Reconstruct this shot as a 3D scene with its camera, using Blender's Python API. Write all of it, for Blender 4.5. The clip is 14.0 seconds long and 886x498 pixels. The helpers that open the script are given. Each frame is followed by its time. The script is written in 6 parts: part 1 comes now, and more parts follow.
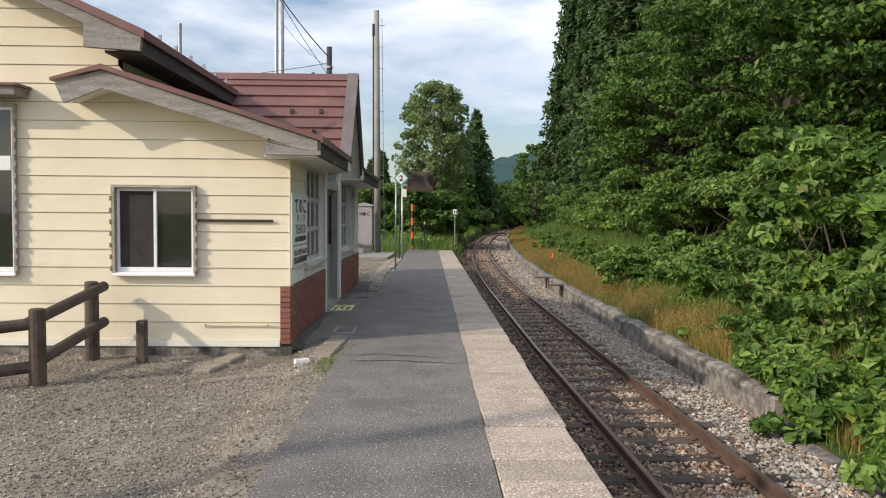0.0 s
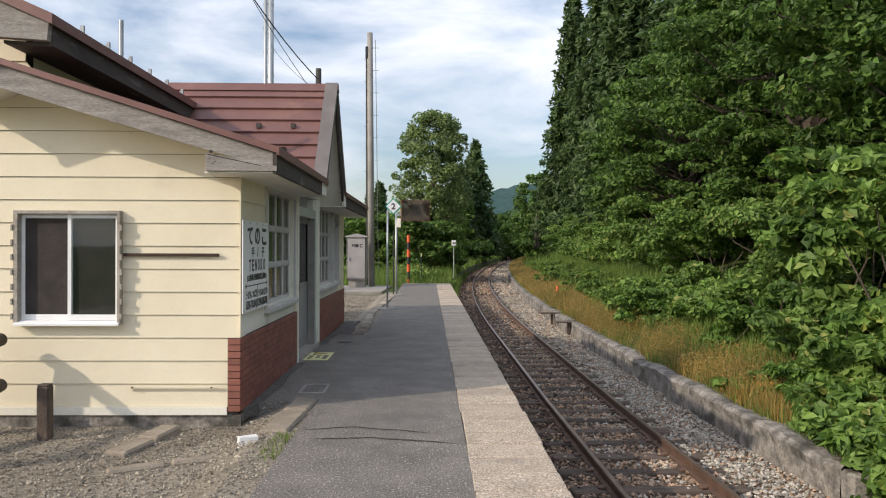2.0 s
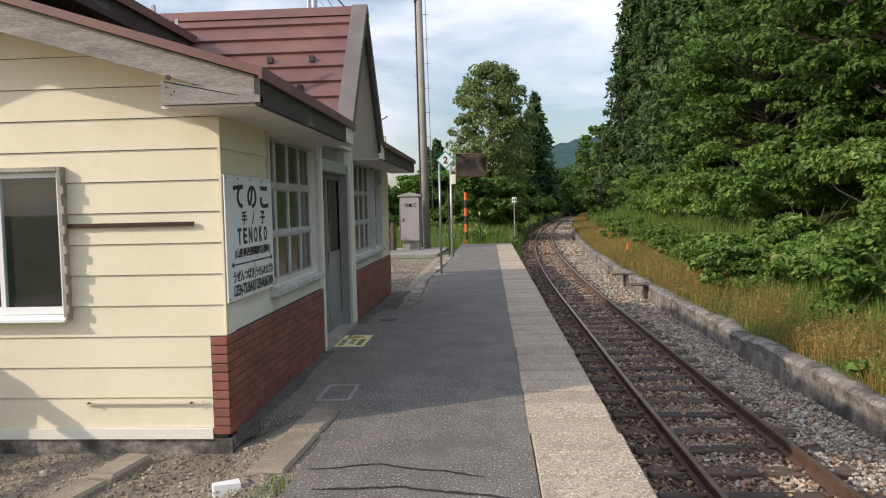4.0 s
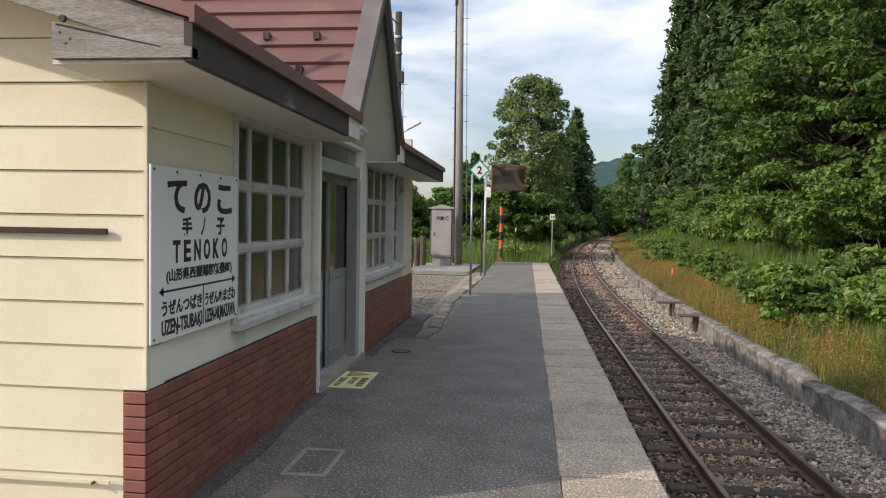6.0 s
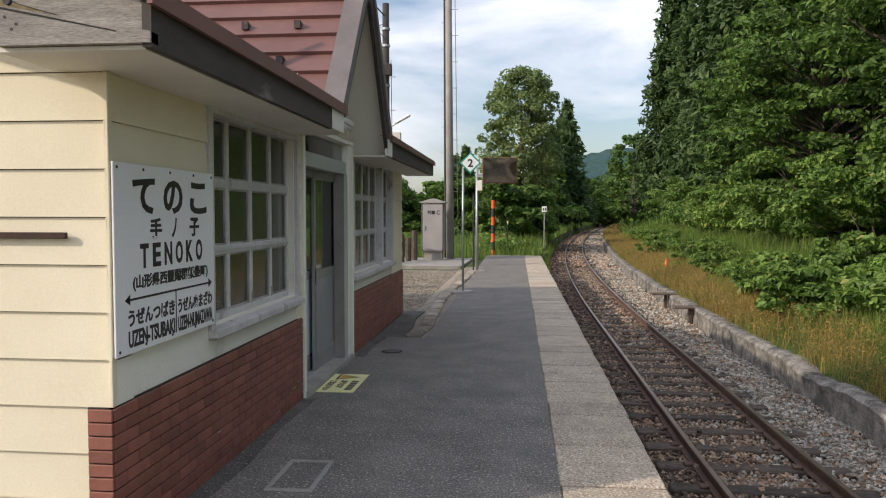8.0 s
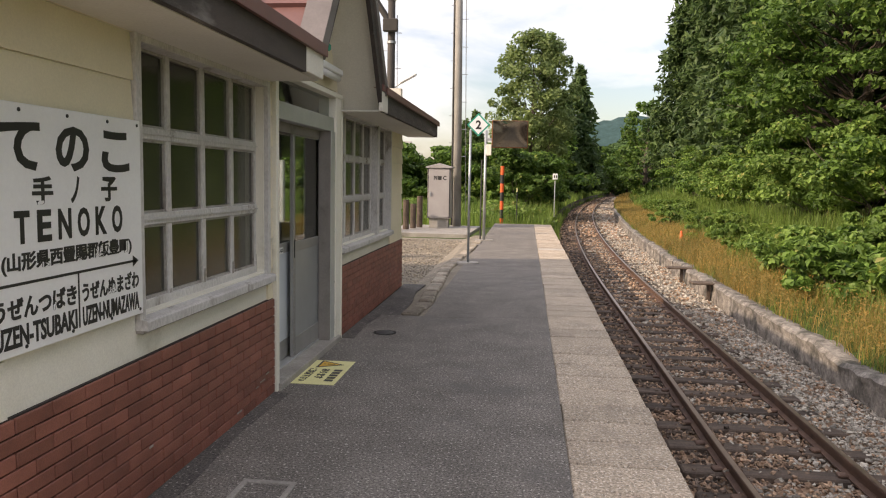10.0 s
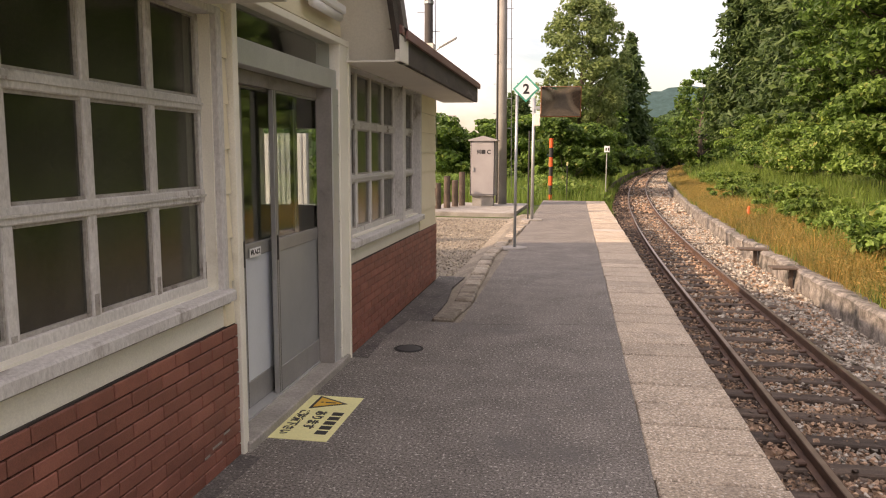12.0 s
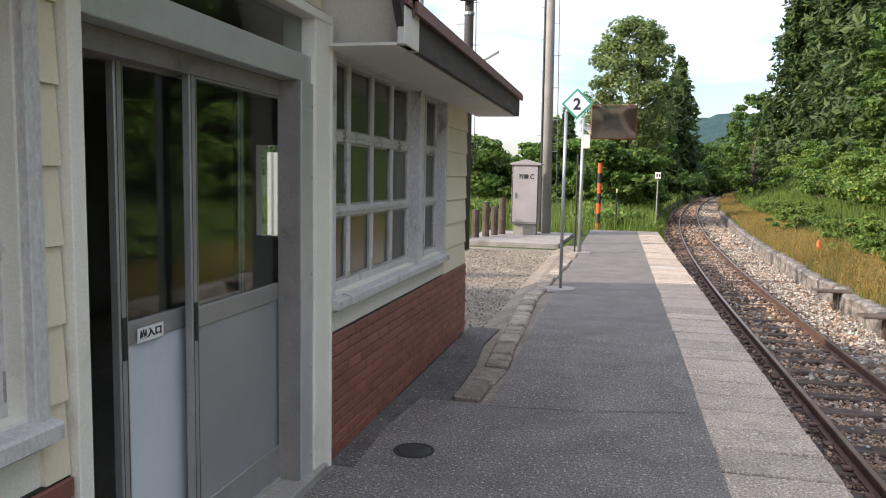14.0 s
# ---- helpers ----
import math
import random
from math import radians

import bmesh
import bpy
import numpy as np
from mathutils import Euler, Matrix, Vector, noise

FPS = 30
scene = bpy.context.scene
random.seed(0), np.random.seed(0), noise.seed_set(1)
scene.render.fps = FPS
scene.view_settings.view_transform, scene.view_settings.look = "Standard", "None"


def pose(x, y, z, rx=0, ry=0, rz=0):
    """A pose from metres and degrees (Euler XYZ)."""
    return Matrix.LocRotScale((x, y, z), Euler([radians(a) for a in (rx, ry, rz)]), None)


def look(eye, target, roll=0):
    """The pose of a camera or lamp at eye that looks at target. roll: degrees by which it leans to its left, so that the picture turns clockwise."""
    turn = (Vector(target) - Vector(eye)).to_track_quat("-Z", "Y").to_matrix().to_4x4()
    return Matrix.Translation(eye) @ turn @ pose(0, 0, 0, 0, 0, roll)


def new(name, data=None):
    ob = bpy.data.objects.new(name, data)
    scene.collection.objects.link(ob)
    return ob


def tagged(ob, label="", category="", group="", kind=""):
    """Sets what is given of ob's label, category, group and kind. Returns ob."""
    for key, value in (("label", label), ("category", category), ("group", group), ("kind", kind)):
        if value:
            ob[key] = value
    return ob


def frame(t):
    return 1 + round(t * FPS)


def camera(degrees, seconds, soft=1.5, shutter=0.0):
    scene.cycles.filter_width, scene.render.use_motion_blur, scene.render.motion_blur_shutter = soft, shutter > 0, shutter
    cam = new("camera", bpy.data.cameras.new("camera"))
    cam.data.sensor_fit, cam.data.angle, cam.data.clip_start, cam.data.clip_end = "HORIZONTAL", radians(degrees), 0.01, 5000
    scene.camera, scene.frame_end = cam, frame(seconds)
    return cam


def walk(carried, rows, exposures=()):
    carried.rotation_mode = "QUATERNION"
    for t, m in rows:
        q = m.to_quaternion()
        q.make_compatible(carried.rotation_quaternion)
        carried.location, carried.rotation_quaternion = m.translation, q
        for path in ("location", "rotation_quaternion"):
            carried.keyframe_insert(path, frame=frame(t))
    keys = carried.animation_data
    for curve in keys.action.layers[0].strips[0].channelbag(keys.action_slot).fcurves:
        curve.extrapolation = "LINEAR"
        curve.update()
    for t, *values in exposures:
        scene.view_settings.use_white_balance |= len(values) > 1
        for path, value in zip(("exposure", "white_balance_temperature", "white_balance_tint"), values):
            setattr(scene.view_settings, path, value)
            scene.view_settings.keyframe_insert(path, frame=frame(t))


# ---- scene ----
cam = camera(62.1, 14.0, soft=1.1)
PATH = [
    (0, (1.752, -9.288, 1.642), (1.789, -7.29, 1.552), 0.5),
    (0.5, (1.784, -8.822, 1.647), (1.822, -6.823, 1.628), 0.3),
    (1, (1.792, -8.316, 1.647), (1.835, -6.316, 1.643), -0.1),
    (1.5, (1.839, -7.86, 1.644), (1.891, -5.861, 1.656), -1.2),
    (2, (1.878, -7.357, 1.646), (1.915, -5.357, 1.641), 0.2),
    (2.5, (1.934, -6.846, 1.628), (1.93, -4.847, 1.563), -1.0),
    (3, (1.948, -6.299, 1.631), (1.851, -4.303, 1.549), 0.2),
    (3.2, (1.946, -6.08, 1.643), (1.849, -4.085, 1.526), -0.5),
    (5.5, (1.918, -3.896, 1.649), (1.74, -1.908, 1.532), -0.5),
    (6, (1.942, -3.59, 1.652), (1.718, -1.604, 1.572), 1.0),
    (6.5, (1.887, -3.387, 1.667), (1.644, -1.403, 1.604), -0.2),
    (7, (1.917, -3.333, 1.672), (1.695, -1.347, 1.601), 0.6),
    (7.5, (1.918, -3.301, 1.669), (1.712, -1.313, 1.596), 0.4),
    (8, (1.921, -3.298, 1.669), (1.719, -1.311, 1.572), 0.1),
    (10.5, (1.879, -1.809, 1.659), (1.655, 0.167, 1.446), 1.2),
    (11, (1.83, -1.337, 1.662), (1.627, 0.639, 1.432), 0.6),
    (11.5, (1.821, -0.942, 1.647), (1.521, 1.025, 1.45), -0.1),
    (12, (1.751, -0.486, 1.632), (1.406, 1.468, 1.375), 0.3),
    (12.5, (1.678, 0.006, 1.618), (1.271, 1.946, 1.348), 0.3),
    (13, (1.632, 0.459, 1.631), (1.193, 2.391, 1.359), 1.3),
    (13.5, (1.569, 0.929, 1.606), (1.159, 2.869, 1.348), 0.3),
    (14, (1.552, 1.29, 1.638), (1.094, 3.228, 1.443), 1.1),
]
walk(cam, [(t, look(eye, target, roll)) for t, eye, target, roll in PATH],
     [(0, 0.36, 6600, 12), (3.2, 0.36, 6600, 12), (5.5, 0.40, 6650, 13), (8, 0.38, 6700, 13), (10.5, 0.9, 8000, 22), (11.0, 0.95, 8300, 25), (12.0, 1.05, 8600, 27), (12.5, 1.22, 7050, 19), (13.5, 1.25, 6750, 18), (14.0, 1.03, 6600, 17)])


# ---------------------------------------------------------------- light
SUN = Vector((-2.0, -1.0, 1.2)).normalized()          # towards the sun
sun_data = bpy.data.lights.new("sun", "SUN")
sun_data.energy, sun_data.angle, sun_data.color = 2.55, radians(0.8), (1.0, 0.90, 0.75)
sun = new("sun", sun_data)
sun.matrix_world = look(SUN * 60, (0, 0, 0))

world = bpy.data.worlds.new("sky")
scene.world = world
world.use_nodes = True
wt = world.node_tree
wt.nodes.clear()


def wn(kind, **values):
    n = wt.nodes.new(kind)
    for key, v in values.items():
        n.inputs[key].default_value = v
    return n


sky = wt.nodes.new("ShaderNodeTexSky")
sky.sky_type, sky.sun_disc = "NISHITA", False
sky.sun_elevation, sky.sun_rotation = math.asin(SUN.z), math.atan2(SUN.x, SUN.y)
sky.air_density, sky.dust_density, sky.ozone_density = 1.0, 1.6, 1.2
gen = wt.nodes.new("ShaderNodeTexCoord")
flat = wn("ShaderNodeMapping", Scale=(1.0, 1.0, 2.6))
clouds = wn("ShaderNodeTexNoise", Scale=2.6, Detail=7.0, Roughness=0.56, Distortion=0.35)
cut = wt.nodes.new("ShaderNodeValToRGB")
cut.color_ramp.elements[0].position, cut.color_ramp.elements[1].position = 0.40, 0.63
mixc = wt.nodes.new("ShaderNodeMix")
mixc.data_type = "RGBA"
mixc.inputs["B"].default_value = (6.0, 6.35, 6.9, 1)
back = wn("ShaderNodeBackground", Strength=0.132)
out = wt.nodes.new("ShaderNodeOutputWorld")
wt.links.new(gen.outputs["Generated"], flat.inputs["Vector"])
wt.links.new(flat.outputs["Vector"], clouds.inputs["Vector"])
wt.links.new(clouds.outputs["Fac"], cut.inputs["Fac"])
wt.links.new(cut.outputs["Color"], mixc.inputs["Factor"])
wt.links.new(sky.outputs["Color"], mixc.inputs["A"])
lift = wt.nodes.new("ShaderNodeSeparateXYZ")
rise = wt.nodes.new("ShaderNodeMapRange")
rise.inputs["To Min"].default_value, rise.inputs["To Max"].default_value = 0.84, 1.55
dome = wt.nodes.new("ShaderNodeVectorMath")
dome.operation = "SCALE"
wt.links.new(gen.outputs["Generated"], lift.inputs["Vector"])
wt.links.new(lift.outputs["Z"], rise.inputs["Value"])
wt.links.new(mixc.outputs["Result"], dome.inputs[0])
wt.links.new(rise.outputs["Result"], dome.inputs["Scale"])
wt.links.new(dome.outputs["Vector"], back.inputs["Color"])
wt.links.new(back.outputs["Background"], out.inputs["Surface"])


# ---------------------------------------------------------------- materials
def mat(name, c1, c2=None, scale=3.0, rough=0.8, bump=0.0, bscale=60.0, metal=0.0, fine=0.35, stretch=(1, 1, 1),
        vary=0.0, island=0.0, third=None, spec=0.5, lo=0.35, hi=0.65, tscale=None, tlo=0.60, thi=0.68, stain=None, stain_scale=1.2, stain_lo=0.55, stain_hi=0.75):
    """A surface with two colours at a large scale, grain at a small one, relief and an optional stain."""
    m = bpy.data.materials.new(name)
    m.use_nodes = True
    t = m.node_tree
    b = t.nodes["Principled BSDF"]
    b.inputs["Metallic"].default_value = metal
    b.inputs["Specular IOR Level"].default_value = spec
    c2 = c2 or tuple(v * 0.75 for v in c1)
    geo = t.nodes.new("ShaderNodeNewGeometry")
    mp = t.nodes.new("ShaderNodeMapping")
    mp.inputs["Scale"].default_value = stretch
    t.links.new(geo.outputs["Position"], mp.inputs["Vector"])

    def noise_at(sc, detail=5.0, rgh=0.6):
        n = t.nodes.new("ShaderNodeTexNoise")
        n.inputs["Scale"].default_value, n.inputs["Detail"].default_value, n.inputs["Roughness"].default_value = sc, detail, rgh
        t.links.new(mp.outputs["Vector"], n.inputs["Vector"])
        return n.outputs["Fac"]

    def ramp(fac, a, c, ca=(0, 0, 0), cb=(1, 1, 1)):
        r = t.nodes.new("ShaderNodeValToRGB")
        e = r.color_ramp.elements
        e[0].position, e[1].position, e[0].color, e[1].color = a, c, (*ca, 1), (*cb, 1)
        t.links.new(fac, r.inputs["Fac"])
        return r.outputs["Color"]

    def mixed(kind, fac, a, c):
        n = t.nodes.new("ShaderNodeMix")
        n.data_type, n.blend_type = "RGBA", kind
        for sock, v in (("Factor", fac), ("A", a), ("B", c)):
            if isinstance(v, (int, float)):
                n.inputs[sock].default_value = v
            elif isinstance(v, tuple):
                n.inputs[sock].default_value = (*v, 1)
            else:
                t.links.new(v, n.inputs[sock])
        return n.outputs["Result"]

    col = ramp(noise_at(scale), lo, hi, c1, c2)
    grain = noise_at(bscale, 4.0, 0.7)
    if fine:
        g = ramp(grain, 0.3, 0.7, (1 - fine,) * 3, (1 + fine * 0.4,) * 3)
        col = mixed("MULTIPLY", 1.0, col, g)
    if third:
        col = mixed("MIX", ramp(noise_at(tscale or bscale * 0.45, 3.0, 0.6), tlo, thi), col, third)
    if stain:
        col = mixed("MIX", ramp(noise_at(stain_scale, 6.0, 0.65), stain_lo, stain_hi), col, stain)
    if vary or island:
        src = t.nodes.new("ShaderNodeObjectInfo").outputs["Random"] if vary else geo.outputs["Random Per Island"]
        v = vary or island
        col = mixed("MULTIPLY", 1.0, col, ramp(src, 0.0, 1.0, (1 - v,) * 3, (1 + v * 0.6,) * 3))
    t.links.new(col, b.inputs["Base Color"])
    rr = t.nodes.new("ShaderNodeMapRange")
    rr.inputs["To Min"].default_value, rr.inputs["To Max"].default_value = max(rough - 0.12, 0.02), min(rough + 0.12, 1)
    t.links.new(grain, rr.inputs["Value"])
    t.links.new(rr.outputs["Result"], b.inputs["Roughness"])
    if bump:
        bp = t.nodes.new("ShaderNodeBump")
        bp.inputs["Strength"].default_value, bp.inputs["Distance"].default_value = min(bump, 1), 0.01
        t.links.new(grain, bp.inputs["Height"])
        t.links.new(bp.outputs["Normal"], b.inputs["Normal"])
    return m


def leaf_mat(name, c1, c2, dry=None):
    """Foliage: colour differs leaf by leaf, with some light through it."""
    m = bpy.data.materials.new(name)
    m.use_nodes = True
    t = m.node_tree
    b = t.nodes["Principled BSDF"]
    geo = t.nodes.new("ShaderNodeNewGeometry")
    r = t.nodes.new("ShaderNodeValToRGB")
    e = r.color_ramp.elements
    e[0].color, e[1].color = (*c1, 1), (*c2, 1)
    if dry:
        x = e.new(0.93)
        x.color = (*c2, 1)
        e[2].position = 1.0
        e[2].color = (*dry, 1)
    t.links.new(geo.outputs["Random Per Island"], r.inputs["Fac"])
    n = t.nodes.new("ShaderNodeTexNoise")
    n.inputs["Scale"].default_value = 0.7
    t.links.new(geo.outputs["Position"], n.inputs["Vector"])
    k = t.nodes.new("ShaderNodeMix")
    k.data_type, k.blend_type = "RGBA", "MULTIPLY"
    k.inputs["Factor"].default_value = 1.0
    s2 = t.nodes.new("ShaderNodeValToRGB")
    s2.color_ramp.elements[0].position, s2.color_ramp.elements[1].position = 0.3, 0.7
    s2.color_ramp.elements[0].color, s2.color_ramp.elements[1].color = (0.7, 0.75, 0.7, 1), (1.15, 1.15, 1.0, 1)
    t.links.new(n.outputs["Fac"], s2.inputs["Fac"])
    t.links.new(r.outputs["Color"], k.inputs["A"])
    t.links.new(s2.outputs["Color"], k.inputs["B"])
    t.links.new(k.outputs["Result"], b.inputs["Base Color"])
    b.inputs["Roughness"].default_value = 0.55
    b.inputs["Specular IOR Level"].default_value = 0.35
    tr = t.nodes.new("ShaderNodeBsdfTranslucent")
    t.links.new(k.outputs["Result"], tr.inputs["Color"])
    mx = t.nodes.new("ShaderNodeMixShader")
    mx.inputs["Fac"].default_value = 0.42
    t.links.new(b.outputs["BSDF"], mx.inputs[1])
    t.links.new(tr.outputs["BSDF"], mx.inputs[2])
    t.links.new(mx.outputs["Shader"], t.nodes["Material Output"].inputs["Surface"])
    return m


def glass_mat(name, tint=(0.80, 0.84, 0.82), gloss=0.05):
    m = bpy.data.materials.new(name)
    m.use_nodes = True
    t = m.node_tree
    t.nodes.clear()
    o = t.nodes.new("ShaderNodeOutputMaterial")
    tr = t.nodes.new("ShaderNodeBsdfTransparent")
    tr.inputs["Color"].default_value = (*tint, 1)
    gl = t.nodes.new("ShaderNodeBsdfGlossy")
    gl.inputs["Roughness"].default_value = 0.03
    side = t.nodes.new("ShaderNodeLayerWeight")
    side.inputs["Blend"].default_value = 0.5
    steep = t.nodes.new("ShaderNodeMath")
    steep.operation, steep.inputs[1].default_value = "POWER", 4.0
    fr = t.nodes.new("ShaderNodeMath")
    fr.operation, fr.inputs[1].default_value, fr.inputs[2].default_value = "MULTIPLY_ADD", 0.9, gloss
    t.links.new(side.outputs["Facing"], steep.inputs[0])
    t.links.new(steep.outputs["Value"], fr.inputs[0])
    mx = t.nodes.new("ShaderNodeMixShader")
    t.links.new(fr.outputs["Value"], mx.inputs["Fac"])
    t.links.new(tr.outputs["BSDF"], mx.inputs[1])
    t.links.new(gl.outputs["BSDF"], mx.inputs[2])
    t.links.new(mx.outputs["Shader"], o.inputs["Surface"])
    return m


M_CREAM = mat("cream_siding", (0.80, 0.725, 0.55), (0.74, 0.66, 0.49), 1.3, 0.65, 0.12, 90, fine=0.08, stain=(0.60, 0.52, 0.38), stain_scale=0.9, stain_lo=0.58, stain_hi=0.85)
M_CREAM2 = mat("cream_render", (0.85, 0.82, 0.72), (0.78, 0.75, 0.65), 1.6, 0.8, 0.3, 120, fine=0.12, stain=(0.5, 0.46, 0.36), stain_lo=0.6)
M_SOFFIT = mat("soffit_paint", (0.74, 0.71, 0.64), (0.67, 0.64, 0.57), 1.5, 0.8, 0.1, 60, fine=0.1)
M_BRICK = mat("brick_tile", (0.32, 0.118, 0.084), (0.235, 0.086, 0.062), 4, 0.55, 0.3, 140, fine=0.25, vary=0.22)
M_MORTAR = mat("dark_joint", (0.05, 0.04, 0.038), (0.03, 0.025, 0.022), 5, 0.9)
M_ROOF = mat("brown_roof_metal", (0.21, 0.098, 0.082), (0.165, 0.078, 0.066), 1.8, 0.5, 0.08, 40, fine=0.12, stain=(0.26, 0.13, 0.10), stain_lo=0.6, stain_hi=0.8)
M_WOODGREY = mat("weathered_board", (0.42, 0.385, 0.35), (0.27, 0.245, 0.22), 2.5, 0.85, 0.6, 30, fine=0.5, stretch=(1, 1, 7), stain=(0.13, 0.115, 0.10), stain_scale=1.2, stain_lo=0.6, stain_hi=0.72)
M_WOODDARK = mat("dark_board", (0.085, 0.066, 0.058), (0.05, 0.042, 0.04), 2.5, 0.75, 0.5, 40, fine=0.4, stretch=(4, 1, 4), stain=(0.20, 0.18, 0.17), stain_scale=1.4, stain_lo=0.6, stain_hi=0.72)
M_FRAME = mat("grey_window_paint", (0.67, 0.65, 0.63), (0.55, 0.53, 0.51), 3, 0.75, 0.5, 70, fine=0.25, stretch=(1, 1, 0.45), stain=(0.22, 0.185, 0.155), stain_scale=5.0, stain_lo=0.58, stain_hi=0.70)
M_VERGE = mat("grey_brown_metal", (0.20, 0.175, 0.165), (0.15, 0.13, 0.122), 2, 0.6, 0.1, 40, fine=0.15)
M_POLEDARK = mat("dark_pole", (0.065, 0.058, 0.052), (0.045, 0.04, 0.036), 2, 0.8, 0.3, 40, fine=0.3)
M_BEAD = mat("worn_bead", (0.47, 0.45, 0.42), (0.33, 0.30, 0.27), 5, 0.8, 0.4, 60, fine=0.3, stain=(0.13, 0.10, 0.085), stain_scale=5.0, stain_lo=0.6, stain_hi=0.7)
M_ALU = mat("aluminium", (0.62, 0.63, 0.63), (0.54, 0.55, 0.555), 3, 0.42, 0.05, 80, metal=0.5, fine=0.1)
M_DOORFRAME = mat("dull_aluminium", (0.40, 0.395, 0.385), (0.33, 0.325, 0.315), 3, 0.42, 0.05, 80, metal=0.4, fine=0.12)
M_ALUPANEL = mat("door_panel", (0.40, 0.415, 0.42), (0.34, 0.355, 0.36), 2, 0.4, 0.04, 60, metal=0.35, fine=0.06)
M_BLUEPANEL = mat("pale_door_panel", (0.62, 0.66, 0.70), (0.57, 0.61, 0.66), 2, 0.4, 0.02, 60, fine=0.05)
M_REVEAL = mat("weathered_reveal", (0.29, 0.265, 0.245), (0.215, 0.195, 0.18), 3, 0.8, 0.3, 60, fine=0.15, stain=(0.12, 0.10, 0.085), stain_scale=3.0, stain_lo=0.6, stain_hi=0.75)
M_GLASS = glass_mat("window_glass")
def dusty_glass(name):
    """Old panes: see-through, with a film of dust and a soft reflection."""
    m = glass_mat(name, (0.68, 0.70, 0.67))
    t = m.node_tree
    o = t.nodes["Material Output"]
    first = o.inputs["Surface"].links[0].from_socket
    for nd in t.nodes:
        if nd.type == "BSDF_GLOSSY":
            nd.inputs["Roughness"].default_value = 0.16
    d = t.nodes.new("ShaderNodeBsdfDiffuse")
    d.inputs["Color"].default_value = (0.30, 0.28, 0.24, 1)
    nz = t.nodes.new("ShaderNodeTexNoise")
    nz.inputs["Scale"].default_value = 3.0
    geo = t.nodes.new("ShaderNodeNewGeometry")
    t.links.new(geo.outputs["Position"], nz.inputs["Vector"])
    mr = t.nodes.new("ShaderNodeMapRange")
    mr.inputs["From Min"].default_value, mr.inputs["From Max"].default_value = 0.3, 0.7
    mr.inputs["To Min"].default_value, mr.inputs["To Max"].default_value = 0.02, 0.08
    t.links.new(nz.outputs["Fac"], mr.inputs["Value"])
    k = t.nodes.new("ShaderNodeMixShader")
    t.links.new(mr.outputs["Result"], k.inputs["Fac"])
    t.links.new(first, k.inputs[1])
    t.links.new(d.outputs["BSDF"], k.inputs[2])
    t.links.new(k.outputs["Shader"], o.inputs["Surface"])
    return m


M_DUSTY = dusty_glass("dusty_glass")
M_DARKROOM = mat("dim_interior", (0.34, 0.32, 0.28), (0.27, 0.25, 0.215), 2, 0.9)
M_CONC = mat("concrete", (0.40, 0.375, 0.34), (0.30, 0.28, 0.25), 2.2, 0.9, 0.5, 60, fine=0.3, stain=(0.16, 0.145, 0.125), stain_lo=0.56, stain_hi=0.72)
M_CONCOLD = mat("old_concrete", (0.37, 0.335, 0.295), (0.14, 0.125, 0.108), 4.5, 0.95, 1.0, 26, fine=0.5, stain=(0.06, 0.058, 0.048), stain_scale=2.2, stain_lo=0.50, stain_hi=0.64)
M_ASPH = mat("asphalt", (0.285, 0.258, 0.23), (0.195, 0.176, 0.156), 2.2, 0.9, 1.0, 70, fine=0.95, third=(0.54, 0.50, 0.45), tscale=48, tlo=0.60, thi=0.655, stain=(0.125, 0.118, 0.112), stain_scale=0.9, stain_lo=0.55, stain_hi=0.74)
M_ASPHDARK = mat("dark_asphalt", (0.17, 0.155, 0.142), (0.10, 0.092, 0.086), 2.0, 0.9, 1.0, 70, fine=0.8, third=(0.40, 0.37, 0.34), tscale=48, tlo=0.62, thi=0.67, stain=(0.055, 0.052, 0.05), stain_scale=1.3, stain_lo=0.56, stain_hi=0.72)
M_STRIP = mat("exposed_slab", (0.60, 0.49, 0.375), (0.47, 0.38, 0.29), 2.5, 0.9, 0.9, 60, fine=0.75, third=(0.78, 0.70, 0.60), tscale=55, tlo=0.56, thi=0.66, vary=0.16, stain=(0.27, 0.22, 0.175), stain_scale=2.2, stain_lo=0.56, stain_hi=0.80)
M_GRAVEL = mat("gravel_ground", (0.34, 0.295, 0.23), (0.22, 0.185, 0.14), 1.3, 0.95, 1.0, 55, fine=0.5, third=(0.42, 0.37, 0.30), stain=(0.17, 0.135, 0.10), stain_scale=0.9, stain_lo=0.55, stain_hi=0.75)
M_STONE = mat("gravel_stone", (0.46, 0.405, 0.325), (0.30, 0.258, 0.20), 2, 0.9, 0.3, 60, island=0.6, stain=(0.17, 0.145, 0.115), stain_scale=0.8, stain_lo=0.52, stain_hi=0.72)
M_BALLAST = mat("ballast_stone", (0.52, 0.475, 0.405), (0.37, 0.335, 0.28), 3, 0.9, 0.3, 60, island=0.6)
M_BALLASTR = mat("rusty_ballast", (0.50, 0.34, 0.225), (0.33, 0.215, 0.145), 3, 0.9, 0.3, 60, island=0.6)
M_BALLASTD = mat("oil_dark_ballast", (0.20, 0.145, 0.11), (0.12, 0.088, 0.068), 3, 0.9, 0.3, 60, island=0.6)
M_BED = mat("track_bed", (0.10, 0.08, 0.065), (0.06, 0.048, 0.04), 2, 0.95, 0.9, 40, fine=0.5)
M_RUST = mat("rusty_rail", (0.16, 0.092, 0.062), (0.10, 0.058, 0.042), 4, 0.75, 0.3, 60, metal=0.2, fine=0.3)
